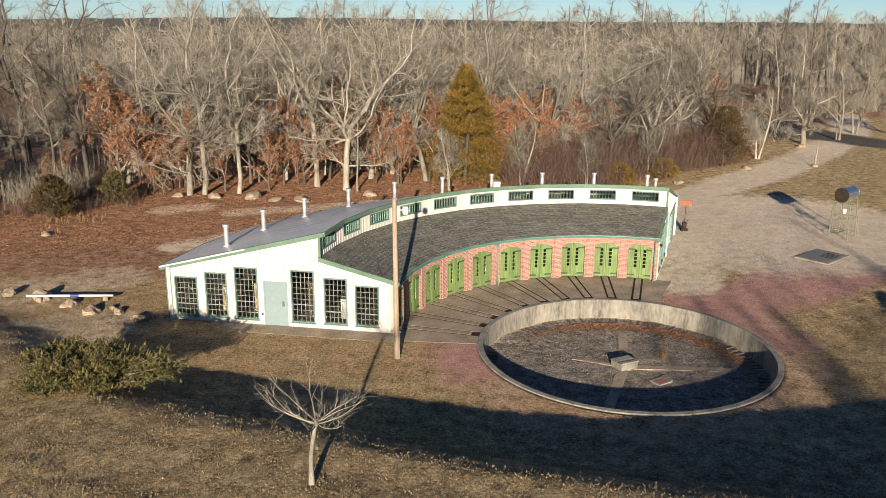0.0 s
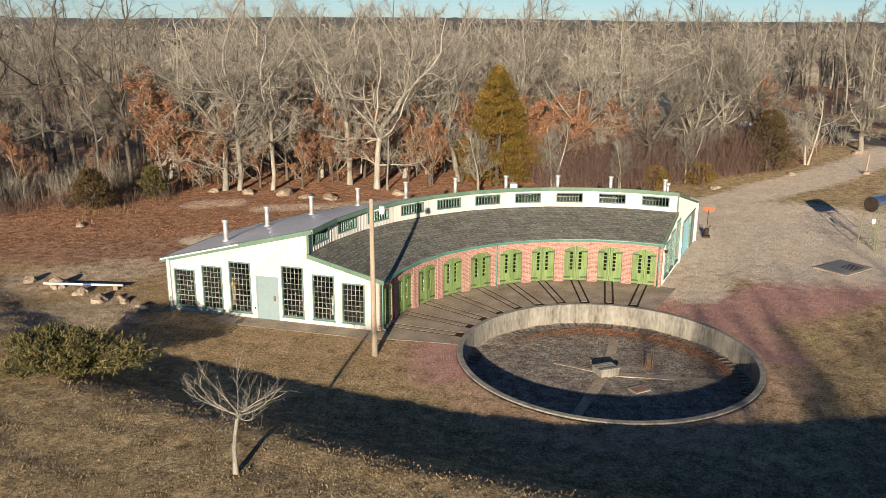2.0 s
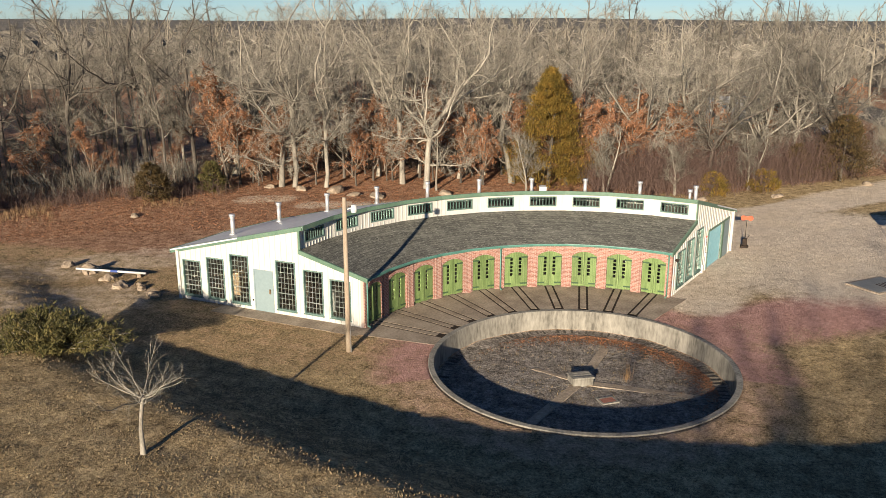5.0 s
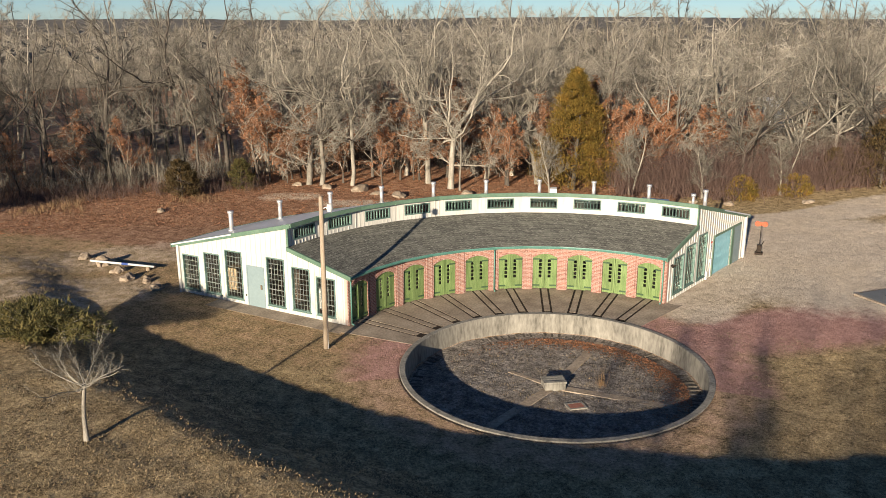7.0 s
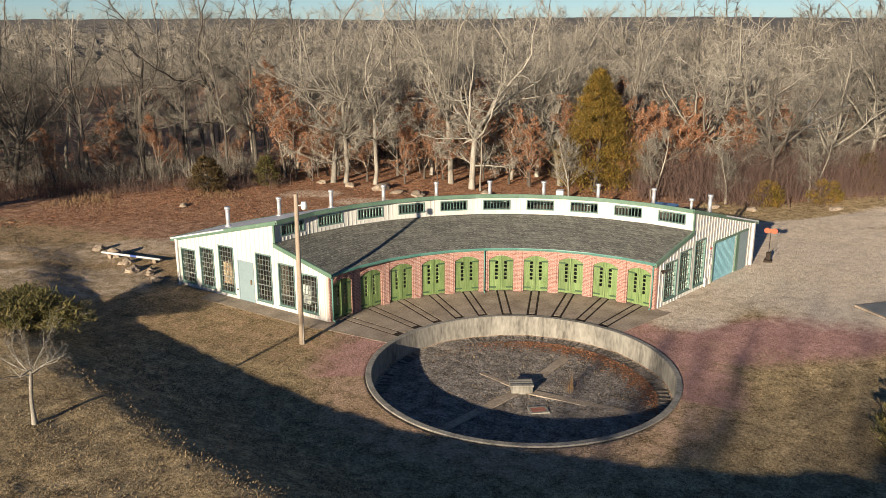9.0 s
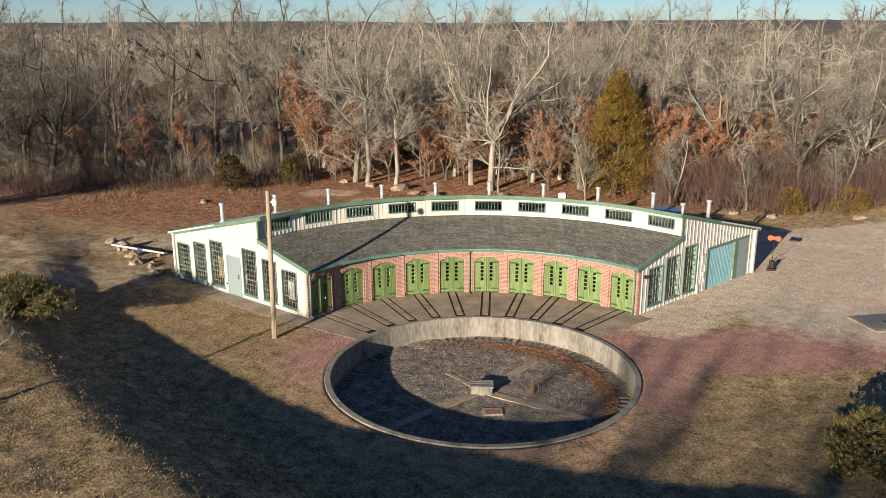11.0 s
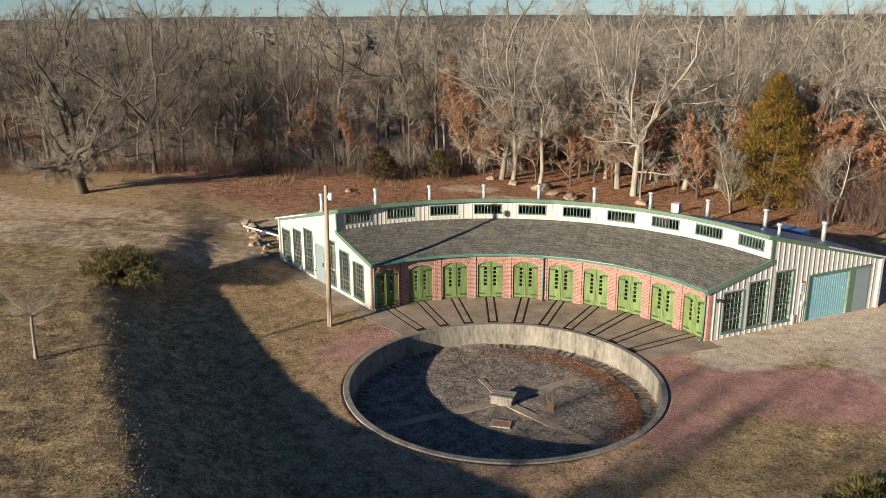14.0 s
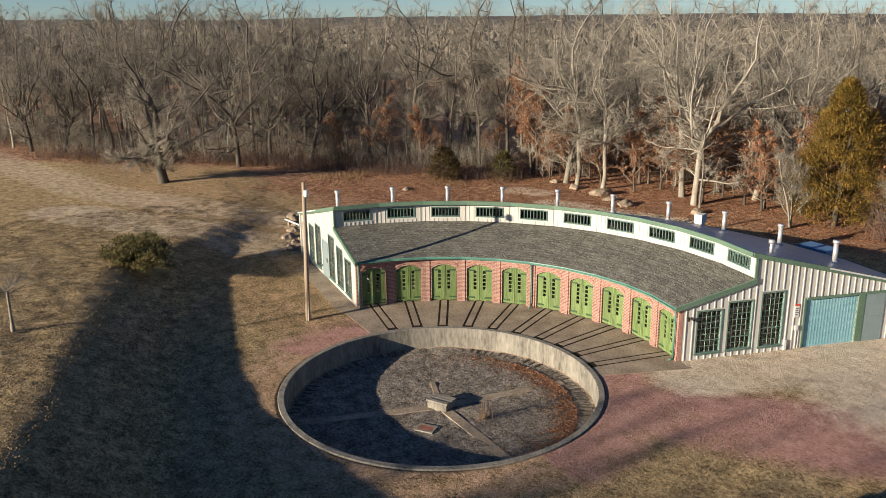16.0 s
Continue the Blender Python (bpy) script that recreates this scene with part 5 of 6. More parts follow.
def juniper_bush():
    """Wide spreading juniper on the bank."""
    x, y = -13.0, 25.2
    ob = empty("juniper_bush", spot(x, y, 0.0, 0.0, 1.13), "wide spreading green juniper bush with bare brown stems", "bush")
    w = Wood()
    v, f = [], []
    for _ in range(150):
        a = rng.uniform(0, 2 * math.pi)
        reach = rng.uniform(0.35, 1.0) * (0.85 + 0.2 * math.sin(3 * a + 1))
        ex, ey = math.cos(a) * 2.75 * reach, math.sin(a) * 1.8 * reach
        top = rng.uniform(0.35, 1.25) * (1.12 - 0.5 * reach)
        p0 = np.array((ex * 0.12, ey * 0.12, -0.1))
        p1 = np.array((ex * 0.6, ey * 0.6, top * 0.7))
        p2 = np.array((ex, ey, top + rng.uniform(-0.15, 0.15)))
        w.limb([p0, p1, p2], [0.03, 0.02, 0.008], 3)
        for _ in range(75):
            t = rng.uniform(0.45, 1.12)
            c = p0 * max(0, 1 - t) ** 2 + p1 * 2 * t * max(0, 1 - t) + p2 * min(1, t) ** 2 + rng.normal(0, 0.13, 3) * np.array((1, 1, 0.5))
            d, e1, e2 = frame_of((p2 - p1) * 0.8 + rng.normal(0, 0.5, 3) + np.array((0, 0, 0.1)))
            s = rng.uniform(0.09, 0.22)
            n = len(v)
            v += [tuple(c - d * s * 0.4), tuple(c + e1 * s * 0.2 + e2 * s * 0.07), tuple(c + d * s * 0.8), tuple(c - e1 * s * 0.2 + e2 * s * 0.07)]
            f += [(n, n + 1, n + 2), (n, n + 2, n + 3)]
    st = new("stems", w.mesh("stems", BARK))
    st.parent = ob
    me = bpy.data.meshes.new("foliage")
    me.from_pydata(v, [], f)
    me.materials.append(JUNIPER)
    c = new("foliage", me)
    c.parent = ob


juniper_bush()

# bare sapling on the bank
sap = np.random.default_rng(5)
trunk, crown = Wood(), Wood()
pts = [np.array(p) for p in ((0, 0, -0.1), (0.0, 0, 0.35), (0.0, 0, 0.75), (0.05, 0, 1.15), (0.12, 0, 1.5), (0.18, 0, 1.8))]
trunk.limb(pts, [0.10, 0.068, 0.058, 0.054, 0.052, 0.05], 8)
for j in range(11):
    a = 2 * math.pi * j / 11 + sap.uniform(-0.25, 0.25)
    lp, ld = wander(sap, pts[4] + (pts[5] - pts[4]) * sap.uniform(0.3, 1), np.array((math.cos(a), math.sin(a), sap.uniform(0.1, 0.5))), sap.uniform(1.25, 1.75), 7, 0.10, 0.075)
    crown.limb(lp, [0.018 * (1 - 0.8 * q / 7) + 0.002 for q in range(8)], 5)
    for k in range(9):
        i = int(sap.integers(1, 7))
        bp, bd = wander(sap, lp[i], (lp[i + 1] - lp[i]) * 3 + sap.normal(0, 0.45, 3) + np.array((0, 0, 0.35)), sap.uniform(0.3, 0.7), 3, 0.14, 0.05)
        crown.limb(bp, [0.007, 0.005, 0.004, 0.002], 3)
        for q in range(6):
            p = bp[int(sap.integers(1, 4))]
            crown.twig(p, p + (bd + sap.normal(0, 0.6, 3)) * sap.uniform(0.1, 0.25), 0.003)
tree_thing("sapling", spot(-4.35, 18.45, 0.0), "small bare spreading sapling on the grassy bank", "tree", "", trunk, crown, BARK, TWIG_DARK)

# the lone grey tree on the west lawn
trunk, crown = grow_oak(np.random.default_rng(21), 13.0, 0.42, 8, 6, (-0.12, 0.05), twigs=8, tips=6, sprays=9, min_r=0.012, split=0.24, open_=1.1)
lone = tree_thing("oak_tree", spot(-39.5, 32.9, 0.05, 200), "leaning grey bare tree with a dense twiggy crown on the lawn", "tree", "", trunk, crown, BARK_DARK, TWIG)
# tree by the gravel road
trunk, crown = grow_oak(np.random.default_rng(8), 8.0, 0.26, 7, 2, (0, 0), twigs=6, tips=5, sprays=7, split=0.25, open_=0.9)
tree_thing("oak_tree", spot(34.0, 84.5), "round-crowned bare tree beside the gravel road", "tree", "", trunk, crown, BARK, TWIG)
thin = slim_pale[1]
plant(thin, "young_tree", "pale slender sapling behind the roof", "young trees in the wood", -8.6, 62.6, 0, 0.62)
trunk, crown = grow(np.random.default_rng(31), 5.2, 0.10, 9, 0.4, 3, 0.15, (0.1, 0), 2, twigs=6, tips=5, sprays=5)
pale_small = (trunk.mesh("trunk", BARK), crown.mesh("crown", TWIG_DARK))
for x, y, s in ((4.2, 65.6, 1.0), (9.5, 65.8, 0.75), (-1.5, 63.0, 0.9), (15.0, 68.5, 0.9), (26.5, 76, 1.2), (39, 88, 1.5), (43, 93, 1.6), (47, 90, 1.5)):
    plant(pale_small, "young_tree", "small bare pale-barked tree in the brush", "young trees in the wood", x, y, float(rng.uniform(0, 360)), s)

# russet-leaved understorey oaks
russet = []
for k in range(3):
    q = np.random.default_rng(40 + k)
    tr, cr = grow(q, 6.4, 0.085, 13, 0.46, 2, 0.16, twigs=4, tips=3, sprays=2)
    anchors = cr.v[::7]
    lv, lf = leaves(q, anchors, 2800, 0.10, 0.21)
    me = bpy.data.meshes.new("leaves")
    me.from_pydata(lv, [], lf)
    me.materials.append(LEAF)
    russet.append((tr.mesh("trunk", BARK_DARK), cr.mesh("crown", TWIG), me))


def plant_russet(x, y, s, k):
    ob = empty("young_oak", spot(x, y, 0.05, float(rng.uniform(0, 360)), s), "young oak still holding russet dead leaves", "tree", "russet young oaks")
    for nm, me in zip(("trunk", "crown", "leaves"), russet[k]):
        c = new(nm, me)
        c.parent = ob


plant_russet(-26.0, 61.0, 1.35, 0)
plant_russet(-24.6, 60.6, 1.0, 1)
plant_russet(-27.2, 62.2, 1.2, 2)
for x, y, s in ((-18.8, 62.5, 0.8), (-15.5, 63.0, 0.75), (-13.2, 65.5, 0.9), (-9.8, 64.2, 1.0), (-7.5, 66.0, 0.95), (-5.4, 65.2, 0.8), (-3.2, 66.6, 1.05), (3.5, 69, 0.95), (5.6, 70.5, 1.05), (8.0, 71.5, 0.9), (10.0, 73, 1.0), (-22.5, 64, 0.8), (-36.5, 52.5, 0.9), (-33.8, 54.5, 0.8), (-39.5, 49, 0.7), (-11.5, 67.5, 1.2), (0.5, 70, 1.2), (12.6, 75.5, 0.9), (17, 79, 0.9), (-30, 60, 0.7), (-17, 66, 1.0), (24.5, 84, 1.0)):
    plant_russet(x, y, s, int(rng.integers(3)))
russet_rng = np.random.default_rng(77)
for _ in range(34):
    x = float(russet_rng.uniform(-25, 7))
    plant_russet(x, woods_y(x) + float(russet_rng.uniform(0.2, 7)), float(russet_rng.uniform(0.5, 1.1)), int(russet_rng.integers(3)))


def brush(name, label, mat, spots, height, stems, seed, sprays=7):
    """Uncounted thicket of thin stems, one mesh."""
    q = np.random.default_rng(seed)
    w = Wood()
    for x, y, k in spots:
        z = terrain(x, y)
        for _ in range(stems):
            p = np.array((x + q.normal(0, 0.45), y + q.normal(0, 0.45), z - 0.05))
            d = np.array((q.normal(0, 0.32), q.normal(0, 0.32), 1.0))
            bp, bd = wander(q, p, d, height * k * q.uniform(0.6, 1.15), 3, 0.14, 0.0)
            w.limb(bp, [0.016, 0.013, 0.010, 0.005], 3)
            for _ in range(sprays):
                i = int(q.integers(0, 3))
                t = q.uniform(0, 1)
                p3 = bp[i] * (1 - t) + bp[i + 1] * t
                w.twig(p3, p3 + (bd * 0.8 + q.normal(0, 0.55, 3)) * height * k * q.uniform(0.18, 0.42), 0.009)
    ob = new(name, w.mesh(name, mat))
    tagged(ob, label, "brush", kind="stuff")


def band(count, x0, x1, d0, d1, seed, lo=0.6, hi=1.1):
    q = np.random.default_rng(seed)
    out = []
    while len(out) < count:
        x = float(q.uniform(x0, x1))
        y = woods_y(x) + float(q.uniform(d0, d1))
        if near_line(x, y, ROAD, 2.2) < 0.1 and near_line(x, y, PAVED, 3.0) < 0.1:
            out.append((x, y, float(q.uniform(lo, hi))))
    return out


brush("red_brush", "reddish-brown bare thicket along the wood's edge", TWIG_RED, band(330, 3, 24, -2.0, 6.5, 1), 3.7, 9, 51)
# brown brush whose dark colour supplies the shade between the trunks
brush("grey_brush", "brown bare undergrowth among the trees, darkened as inner-wood shade", TWIG_SHADE, band(300, -85, -27, 0.8, 12, 2, 0.3, 0.9) + band(700, -30, 8, 7, 22, 7, 0.4, 1.1), 2.4, 6, 52, 6)
brush("low_brush", "low brown thicket at the edge of the lawn", TWIG_RED, band(240, -62, -24, -3.2, 1.0, 3, 0.4, 0.9), 1.5, 9, 53)
brush("west_thicket", "tangled bare thicket under the western trees", TWIG_DARK, band(420, -100, -27, 0.2, 10, 6, 0.4, 1.1), 3.0, 6, 55, 7)
brush("far_brush", "grey thicket along the road", TWIG, band(260, 24, 90, -3, 14, 4, 0.7, 1.5), 3.0, 7, 54)


def blades(name, label, mat, count, where, height, width, seed, lean=0.5, per=5):
    """Tufts of grass, one mesh."""
    q = np.random.default_rng(seed)
    v, f = [], []
    made = 0
    while made < count:
        x, y, z, k = where(q)
        if x is None:
            continue
        made += 1
        for _ in range(per):
            a = q.uniform(0, 6.28)
            l = q.uniform(0.2, 1) * lean
            h = height * k * q.uniform(0.6, 1.2)
            px, py = x + q.normal(0, 0.05), y + q.normal(0, 0.05)
            ca, sa = math.cos(a + 1.57) * width, math.sin(a + 1.57) * width
            n = len(v)
            v += [(px - ca, py - sa, z - 0.01), (px + ca, py + sa, z - 0.01), (px + math.cos(a) * l * h, py + math.sin(a) * l * h, z + h)]
            f.append((n, n + 1, n + 2))
    ob = raw_part(name, v, f, mat)
    tagged(ob, label, "grass", kind="stuff")


def pit_weeds(q):
    a, r = float(q.uniform(0, 6.28)), 5.0 * math.sqrt(float(q.uniform()))
    return PX + r * math.cos(a), PY + r * math.sin(a), -0.96, float(q.uniform(0.4, 1.3))


def straw(q):
    x = float(q.uniform(-60, -24))
    y = woods_y(x) + float(q.normal(-3.0, 2.6))
    if noise_at(x * 0.25, y * 0.25, 2) < 0.12:
        return None, 0, 0, 0
    return x, y, terrain(x, y), float(q.uniform(0.5, 1.2))


def grass_clumps(count, seed):
    """Low matted clumps over the lawn and the bank: short broad blades, one mesh."""
    q = np.random.default_rng(seed)
    x, y = q.uniform(-30, 27, count), q.uniform(11, 38, count)
    r, deg = np.hypot(x - CX, y - CY), np.degrees(np.arctan2(y - CY, x - CX))
    keep = (r > 6.6) & ~((r < 21) & (deg > A1 - 6) & (deg < A0 + 6))
    gravel = np.exp(-((np.hypot(x - PX, y - PY) - 6.6) / 1.6) ** 2) + np.exp(-(((x - 17) / 7) ** 2 + ((y - 40.6 - 0.62 * (x - 17)) / 2.6) ** 2))
    keep &= q.uniform(0, 1, count) > 0.9 * gravel
    pts = [(a, b, terrain(a, b)) for a, b in zip(x[keep].tolist(), y[keep].tolist()) if noise_at(a * 0.9, b * 0.9, 9) + 0.6 * noise_at(a * 2.9, b * 2.9, 4) > -0.22]
    per = 6
    c = np.repeat(np.array(pts), per, axis=0)
    n = len(c)
    c[:, :2] += q.normal(0, 0.075, (n, 2))
    a = q.uniform(0, 2 * math.pi, n)
    h = 0.026 * np.repeat(q.uniform(0.5, 1.6, len(pts)), per) * q.uniform(0.5, 1.2, n)
    lean = q.uniform(0.6, 3.0, n) * h
    w = q.uniform(0.012, 0.030, n)
    ca, sa = np.cos(a), np.sin(a)
    v = np.empty((n, 3, 3))
    v[:, 0] = np.c_[c[:, 0] + sa * w, c[:, 1] - ca * w, c[:, 2] - 0.01]
    v[:, 1] = np.c_[c[:, 0] - sa * w, c[:, 1] + ca * w, c[:, 2] - 0.01]
    v[:, 2] = np.c_[c[:, 0] + ca * lean, c[:, 1] + sa * lean, c[:, 2] + h]
    ob = raw_part("grass_tufts", v.reshape(-1, 3).tolist(), np.arange(3 * n).reshape(-1, 3).tolist(), GRASS)
    tagged(ob, "low matted tufts of dry tan winter grass", "grass", kind="stuff")


grass_clumps(100000, 61)
blades("pit_weeds", "thin dry weeds on the pit floor", GRASS, 1200, pit_weeds, 0.07, 0.010, 62, 0.8, 3)
blades("straw_grass", "tall straw-coloured grass before the wood", STRAW, 1100, straw, 0.42, 0.012, 63, 0.7)


def pit_tuft(q):
    return PX + 1.75 + float(q.normal(0, 0.09)), PY + 0.75 + float(q.normal(0, 0.09)), -0.97, float(q.uniform(0.5, 1.2))


blades("straw_clump", "clump of tall dry straw in the pit", STRAW, 20, pit_tuft, 0.75, 0.007, 64, 0.3, 3)


def leaf_litter(name, label, count, where, seed, size=0.1):
    q = np.random.default_rng(seed)
    v, f = [], []
    for _ in range(count):
        x, y, z = where(q)
        a, s = q.uniform(0, 6.28), size * q.uniform(0.6, 1.3)
        c, d = math.cos(a) * s, math.sin(a) * s
        t1, t2 = q.uniform(0, 0.5) * s, q.uniform(0, 0.5) * s
        n = len(v)
        v += [(x - c, y - d, z + 0.01), (x + d * 0.5, y - c * 0.5, z + 0.01 + t1), (x + c, y + d, z + 0.02), (x - d * 0.5, y + c * 0.5, z + 0.01 + t2)]
        f += [(n, n + 1, n + 2), (n, n + 2, n + 3)]
    tagged(raw_part(name, v, f, LEAF), label, "leaves", kind="stuff")


def pit_rim_spot(q):
    a = float(q.choice([q.normal(100, 22), q.normal(30, 20), q.normal(70, 25)]))
    p = polar(5.2 - abs(float(q.normal(0, 0.45))), a)
    return p.x, p.y, -0.94


def wood_floor(q):
    x = float(q.uniform(-34, 4))
    y = woods_y(x) + float(q.uniform(-15, 8))
    return x, y, terrain(x, y)


leaf_litter("pit_leaves", "drift of russet leaves along the pit wall", 2600, pit_rim_spot, 71, 0.055)
leaf_litter("fallen_leaves", "russet fallen leaves on the ground by the wood", 24000, wood_floor, 72, 0.09)

# ---------------------------------------------------------------- loose things
pole = empty("utility_pole", Matrix.Translation((-3.09, 30.36, terrain(-3.09, 30.36))), "pale weathered wooden utility pole with a yard lamp", "utility pole")
bm = bmesh.new()
tube(bm, (0, 0, -0.1), (-0.07, 0.18, 6.42), 0.115, 0.085, 14)
part("pole", bm, POLE_WOOD, pole, smooth=True)
bm = bmesh.new()
tube(bm, (0.05, 0.17, 5.95), (0.34, 0.10, 6.06), 0.022, 0.022, 8)
part("lamp_arm", bm, GREY_PAINT, pole)
bm = bmesh.new()
tube(bm, (0.36, 0.10, 5.98), (0.36, 0.10, 6.16), 0.13, 0.10, 12)
tube(bm, (0.36, 0.10, 5.86), (0.36, 0.10, 5.98), 0.10, 0.13, 12)
part("lamp_head", bm, GREY_PAINT, pole, "pale grey yard lamp")
bm = bmesh.new()
tube(bm, (0.10, -0.02, 0.0), (0.03, 0.10, 3.2), 0.02, 0.02, 6)
part("conduit", bm, GREY_PAINT, pole)


def boulder(x, y, sx, sy, sz, seed, rz=0.0):
    bm = bmesh.new()
    bmesh.ops.create_icosphere(bm, subdivisions=3, radius=1)
    for v in bm.verts:
        p = v.co.copy()
        k = 1 + 0.45 * noise.noise(p * 1.1 + Vector((seed, 0, 0))) + 0.13 * noise.noise(p * 2.9 + Vector((0, seed, 0))) + 0.05 * noise.noise(p * 7 + Vector((0, 0, seed)))
        v.co = Vector((p.x * k * sx, p.y * k * sy, (max(-0.45, p.z) * k) * sz))
    ob = new("boulder", mesh_of("boulder", bm, ROCK))
    ob.matrix_basis = Matrix.Translation((x, y, terrain(x, y) + 0.18 * sz)) @ pose(0, 0, 0, 0, 0, rz)
    tagged(ob, "pale weathered sandstone boulder in the leaf litter", "boulder", "boulders")


for k, (x, y, a, b, c) in enumerate(((-20.45, 36.75, 0.42, 0.36, 0.42), (-22.3, 37.3, 0.36, 0.3, 0.3), (-18.8, 36.0, 0.4, 0.34, 0.24), (-17.4, 35.1, 0.48, 0.4, 0.24), (-16.1, 35.0, 0.26, 0.22, 0.2), (-14.9, 34.3, 0.36, 0.28, 0.2), (-16.6, 35.6, 0.2, 0.2, 0.14),
                                     (-16.0, 60.0, 0.85, 0.5, 0.42), (-12.2, 59.0, 1.0, 0.5, 0.3), (-18.9, 59.8, 0.5, 0.35, 0.28), (-21.7, 60.0, 0.4, 0.3, 0.22), (-14.2, 59.3, 0.6, 0.4, 0.22), (-29.0, 57.6, 0.5, 0.4, 0.34), (-25.0, 58.8, 0.7, 0.45, 0.2), (-7.5, 61.0, 0.5, 0.4, 0.3), (11.5, 64.4, 0.4, 0.3, 0.22), (16.8, 65.6, 0.55, 0.35, 0.2), (9.0, 64.0, 0.35, 0.3, 0.2), (23.8, 70.6, 0.4, 0.3, 0.25), (-26.0, 48.5, 0.3, 0.3, 0.2), (33.0, 82.6, 0.5, 0.4, 0.3))):
    boulder(x, y, a, b, c, k * 3.7, 37 * k)
barrier = empty("pole_barrier", Matrix.Translation((-18.9, 36.5, terrain(-18.9, 36.5))), "white pole lying on stones with a blue band", "barrier")
bm = bmesh.new()
tube(bm, (-2.05, -0.2, 0.32), (1.85, 0.28, 0.24), 0.06, 0.06, 12)
part("white_pole", bm, GREY_PAINT, barrier, smooth=True)
bm = bmesh.new()
tube(bm, (-0.1, 0.04, 0.28), (0.3, 0.089, 0.272), 0.068, 0.068, 12)
part("blue_band", bm, BLUE_PAINT, barrier)
for x in (-1.5, 1.5):
    bm = bmesh.new()
    box(bm, x - 0.12, x + 0.12, x * 0.123 - 0.05, x * 0.123 + 0.19, -0.1, 0.22, None, 0.03)
    part("rest", bm, ROCK, barrier)

stand = empty("switch_stand", Matrix.Translation((13.6, 51.4, terrain(13.6, 51.4))), "black switch stand with an orange target plate", "switch stand")
bm = bmesh.new()
box(bm, -0.22, 0.22, -0.2, 0.2, -0.03, 0.12, None, 0.02)
box(bm, -0.13, 0.13, -0.10, 0.10, 0.12, 0.55, None, 0.03)
tube(bm, (0.05, 0, 0.4), (0.22, -0.02, 0.78), 0.022, 0.022, 8)
tube(bm, (-0.08, -0.05, 0.3), (-0.2, -0.1, 0.1), 0.025, 0.025, 8)
part("base", bm, STEEL, stand)
bm = bmesh.new()
tube(bm, (0, 0, 0.4), (0, 0, 1.75), 0.022, 0.018, 10)
part("mast", bm, STEEL, stand)
bm = bmesh.new()
tube(bm, (-0.20, -0.012, 1.78), (-0.20, 0.012, 1.78), 0.15, 0.15, 16)
tube(bm, (0.20, -0.012, 1.78), (0.20, 0.012, 1.78), 0.15, 0.15, 16)
box(bm, -0.2, 0.2, -0.011, 0.011, 1.68, 1.88)
part("target", bm, ORANGE, stand, "orange painted target plate")

tank = empty("drum_tank", Matrix.Translation((22.5, 49.1, terrain(22.5, 49.1))) @ pose(0, 0, 0, 0, 0, 38), "shiny horizontal steel drum on an olive steel stand", "tank")
bm = bmesh.new()
tube(bm, (-0.62, 0, 2.62), (0.62, 0, 2.62), 0.43, 0.43, 32)
part("drum", bm, DRUM, tank, smooth=False)
for x in (-0.64, 0.61):
    bm = bmesh.new()
    tube(bm, (x, 0, 2.62), (x + 0.03, 0, 2.62), 0.445, 0.445, 32)
    part("drum_end", bm, STEEL if x < 0 else DRUM, tank)
for x in (-0.5, 0.5):
    for y in (-0.42, 0.42):
        bm = bmesh.new()
        tube(bm, (x * 1.15, y * 1.25, -0.05), (x, y, 2.32), 0.032, 0.032, 8)
        part("leg", bm, OLIVE_STEEL, tank)
for z in (0.35, 1.25, 2.2):
    for a, b in (((-0.56, -0.5), (0.56, -0.5)), ((-0.56, 0.5), (0.56, 0.5)), ((-0.56, -0.5), (-0.56, 0.5)), ((0.56, -0.5), (0.56, 0.5))):
        bm = bmesh.new()
        tube(bm, (*a, z), (*b, z), 0.02, 0.02, 6)
        part("brace", bm, OLIVE_STEEL, tank)
bm = bmesh.new()
tube(bm, (-0.5, -0.62, 0.0), (-0.5, -0.55, 2.1), 0.03, 0.03, 8)
tube(bm, (-0.5, -0.55, 2.1), (-0.3, -0.3, 2.25), 0.03, 0.03, 8)
part("spout_pipe", bm, OLIVE_STEEL, tank)
bm = bmesh.new()
box(bm, -0.75, -0.58, -0.4, -0.25, 1.55, 1.85, None, 0.02)
part("valve_box", bm, GREY_PAINT, tank)

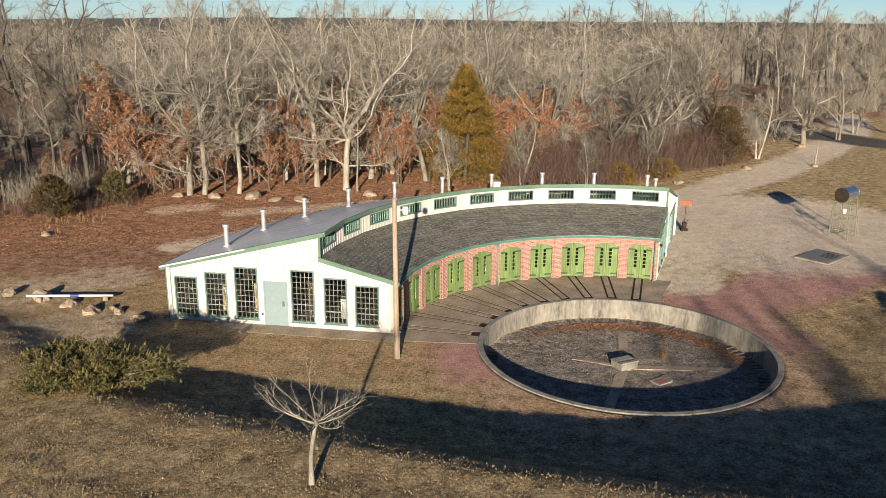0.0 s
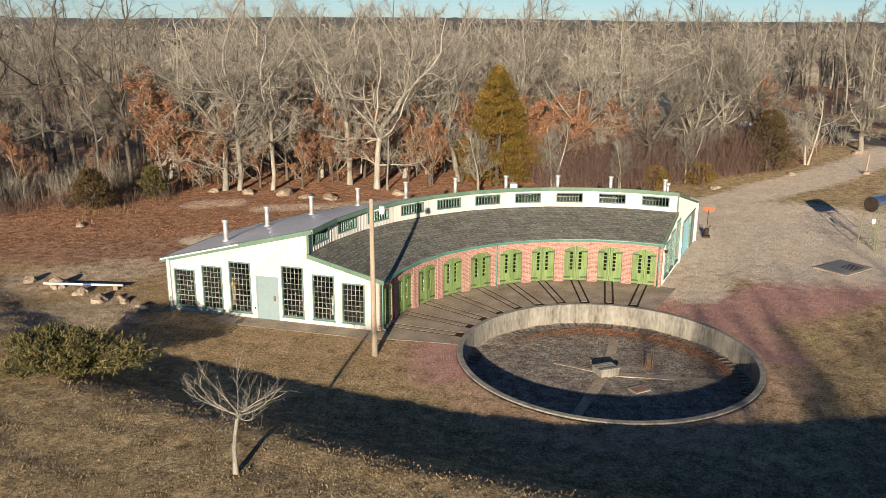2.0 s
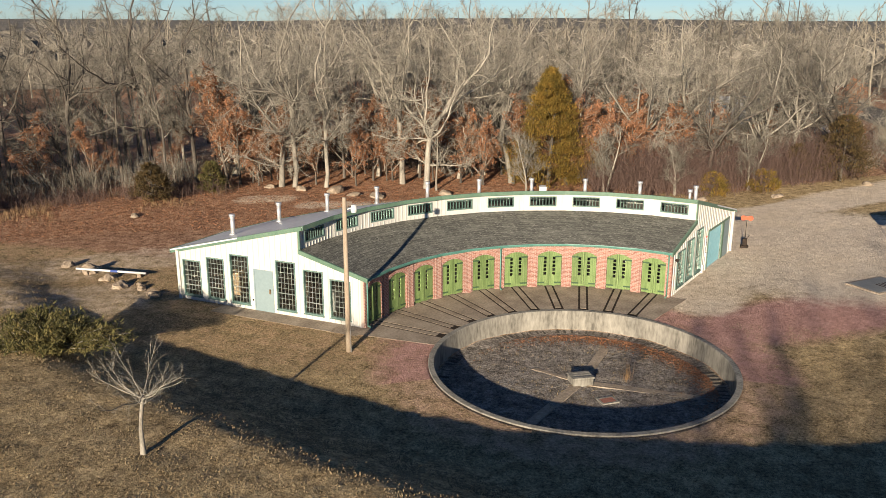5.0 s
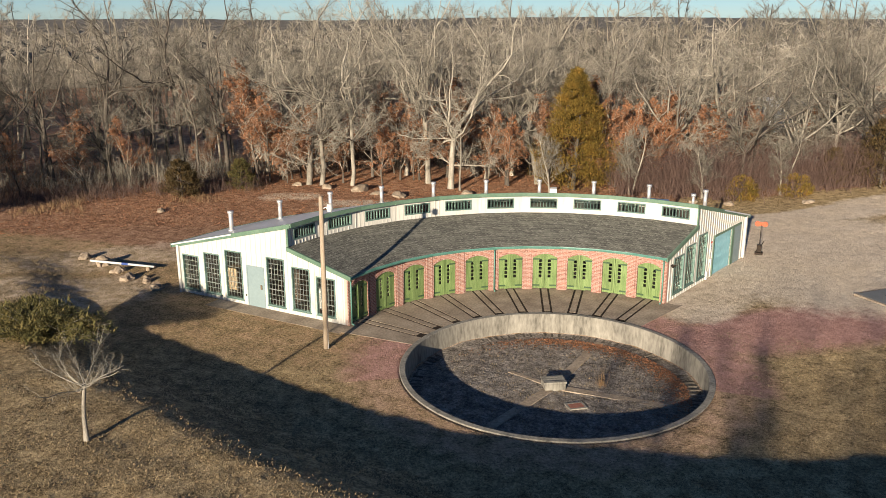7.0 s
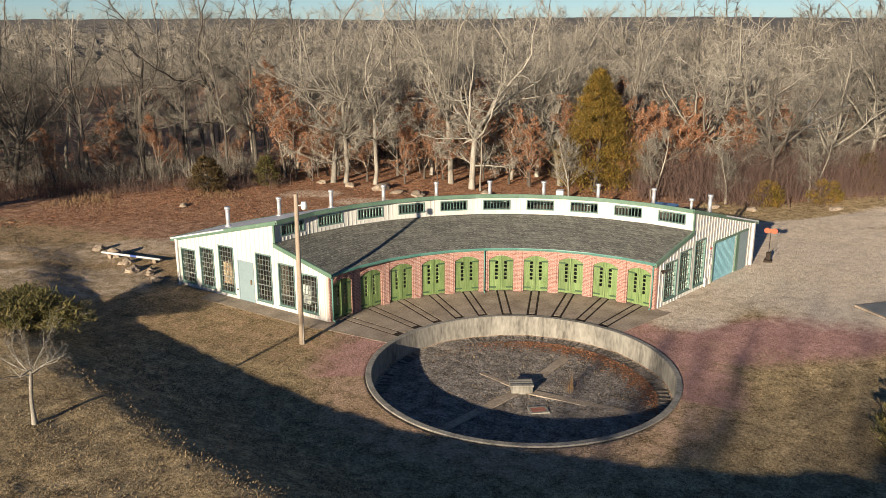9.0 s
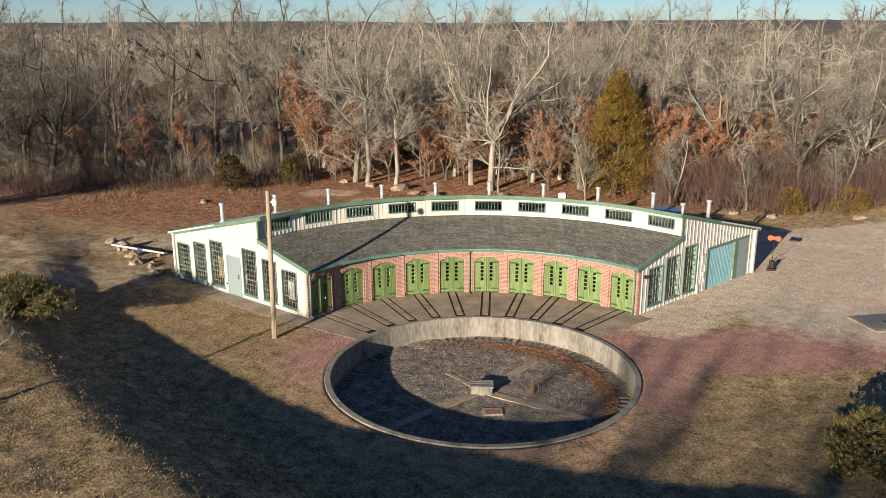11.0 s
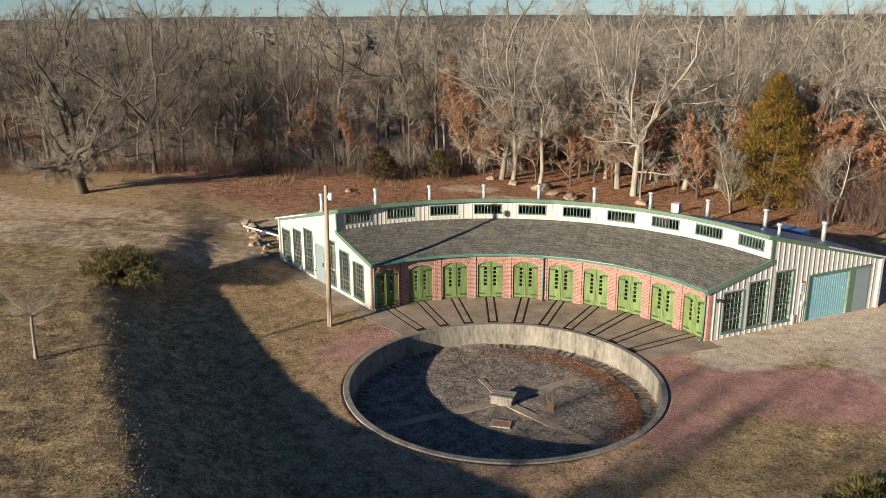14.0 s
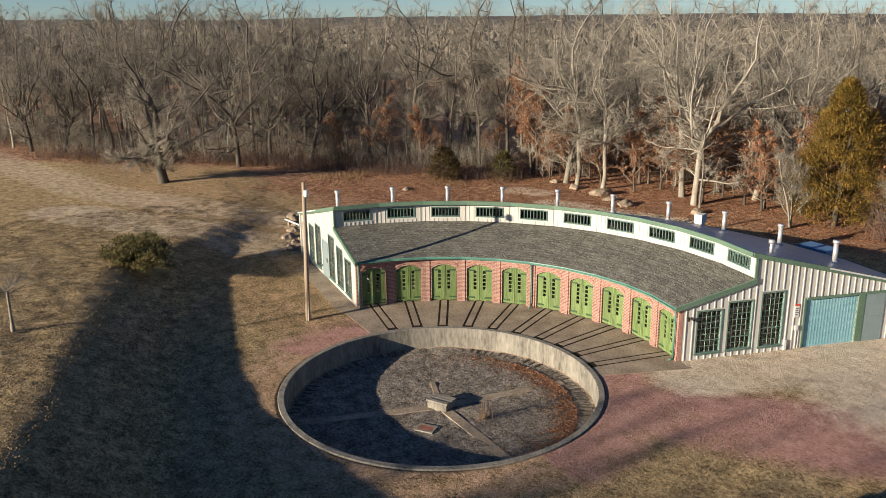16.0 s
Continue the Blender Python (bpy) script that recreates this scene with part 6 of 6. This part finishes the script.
slab = empty("cover_slab", Matrix.Translation((19.55, 44.75, terrain(19.55, 44.75))) @ pose(0, 0, 0, 0, 0, 42), "grey framed ground cover with dark slots", "cover")
bm = bmesh.new()
box(bm, -1.3, 1.3, -0.95, 0.95, -0.1, 0.03, None, 0.015)
part("frame", bm, CONCRETE, slab)
bm = bmesh.new()
box(bm, -1.18, 1.18, -0.83, 0.83, 0.0, 0.04, None, 0.01)
part("cover_plate", bm, COVER_GREY, slab, "grey steel cover plate")
for k in range(5):
    bm = bmesh.new()
    box(bm, -0.2 + 0.22 * k, -0.12 + 0.22 * k, -0.7, 0.1, 0.04, 0.05)
    part("slot_bar", bm, STEEL, slab)
post = empty("marker_post", Matrix.Translation((30.2, 72.2, terrain(30.2, 72.2))), "thin marker post on a white stone by the road", "post")
bm = bmesh.new()
tube(bm, (0, 0, 0.1), (0.1, 0, 1.7), 0.04, 0.04, 8)
part("rod", bm, POLE_WOOD, post)
bm = bmesh.new()
box(bm, -0.25, 0.25, -0.2, 0.2, -0.1, 0.25, None, 0.06)
part("stone", bm, ROCK, post)
# pale sheds half hidden in the wood
for x, y, z, w, rz in ((22.8, 85.0, 1.9, 1.0, 20), (15.5, 106.0, 3.0, 5.5, 10)):
    sh = empty("shed", Matrix.Translation((x, y, terrain(x, y))) @ pose(0, 0, 0, 0, 0, rz), "pale metal-roofed shed half hidden in the wood", "shed")
    bm = bmesh.new()
    box(bm, -w / 2, w / 2, -1.2, 1.2, -0.1, z)
    part("wall", bm, GREY_PAINT, sh)
    bm = bmesh.new()
    prism(bm, [(-1.4, z), (1.4, z), (0, z + 0.8)], lambda p: Vector((-w / 2 - 0.2, p[0], p[1])), lambda p: Vector((w / 2 + 0.2, p[0], p[1])))
    part("roof", bm, METAL_ROOF, sh)

# trees behind the viewpoint whose shadows cross the lawn
for x, y, k, s in ((17.0, -26, 0, 0.95), (21.0, -34, 2, 1.0), (31, -22, 3, 0.9), (11.0, -27, 1, 0.95), (14.2, -31, 4, 1.0)):
    plant(oak_pairs[k], "oak_tree", "tall bare oak south of the lawn", "trees south of the lawn", x, y, 40 * k + 15, s)
evergreen(12.5, -20, 10.4, 1.5, 750, "tall slim cedar south of the lawn", size=0.3)
evergreen(9.3, -20, 10.6, 1.2, 600, "tall slim cedar south of the lawn", size=0.3)
evergreen(17.9, -9, 5.6, 2.0, 2500, "dense cedar south of the lawn")
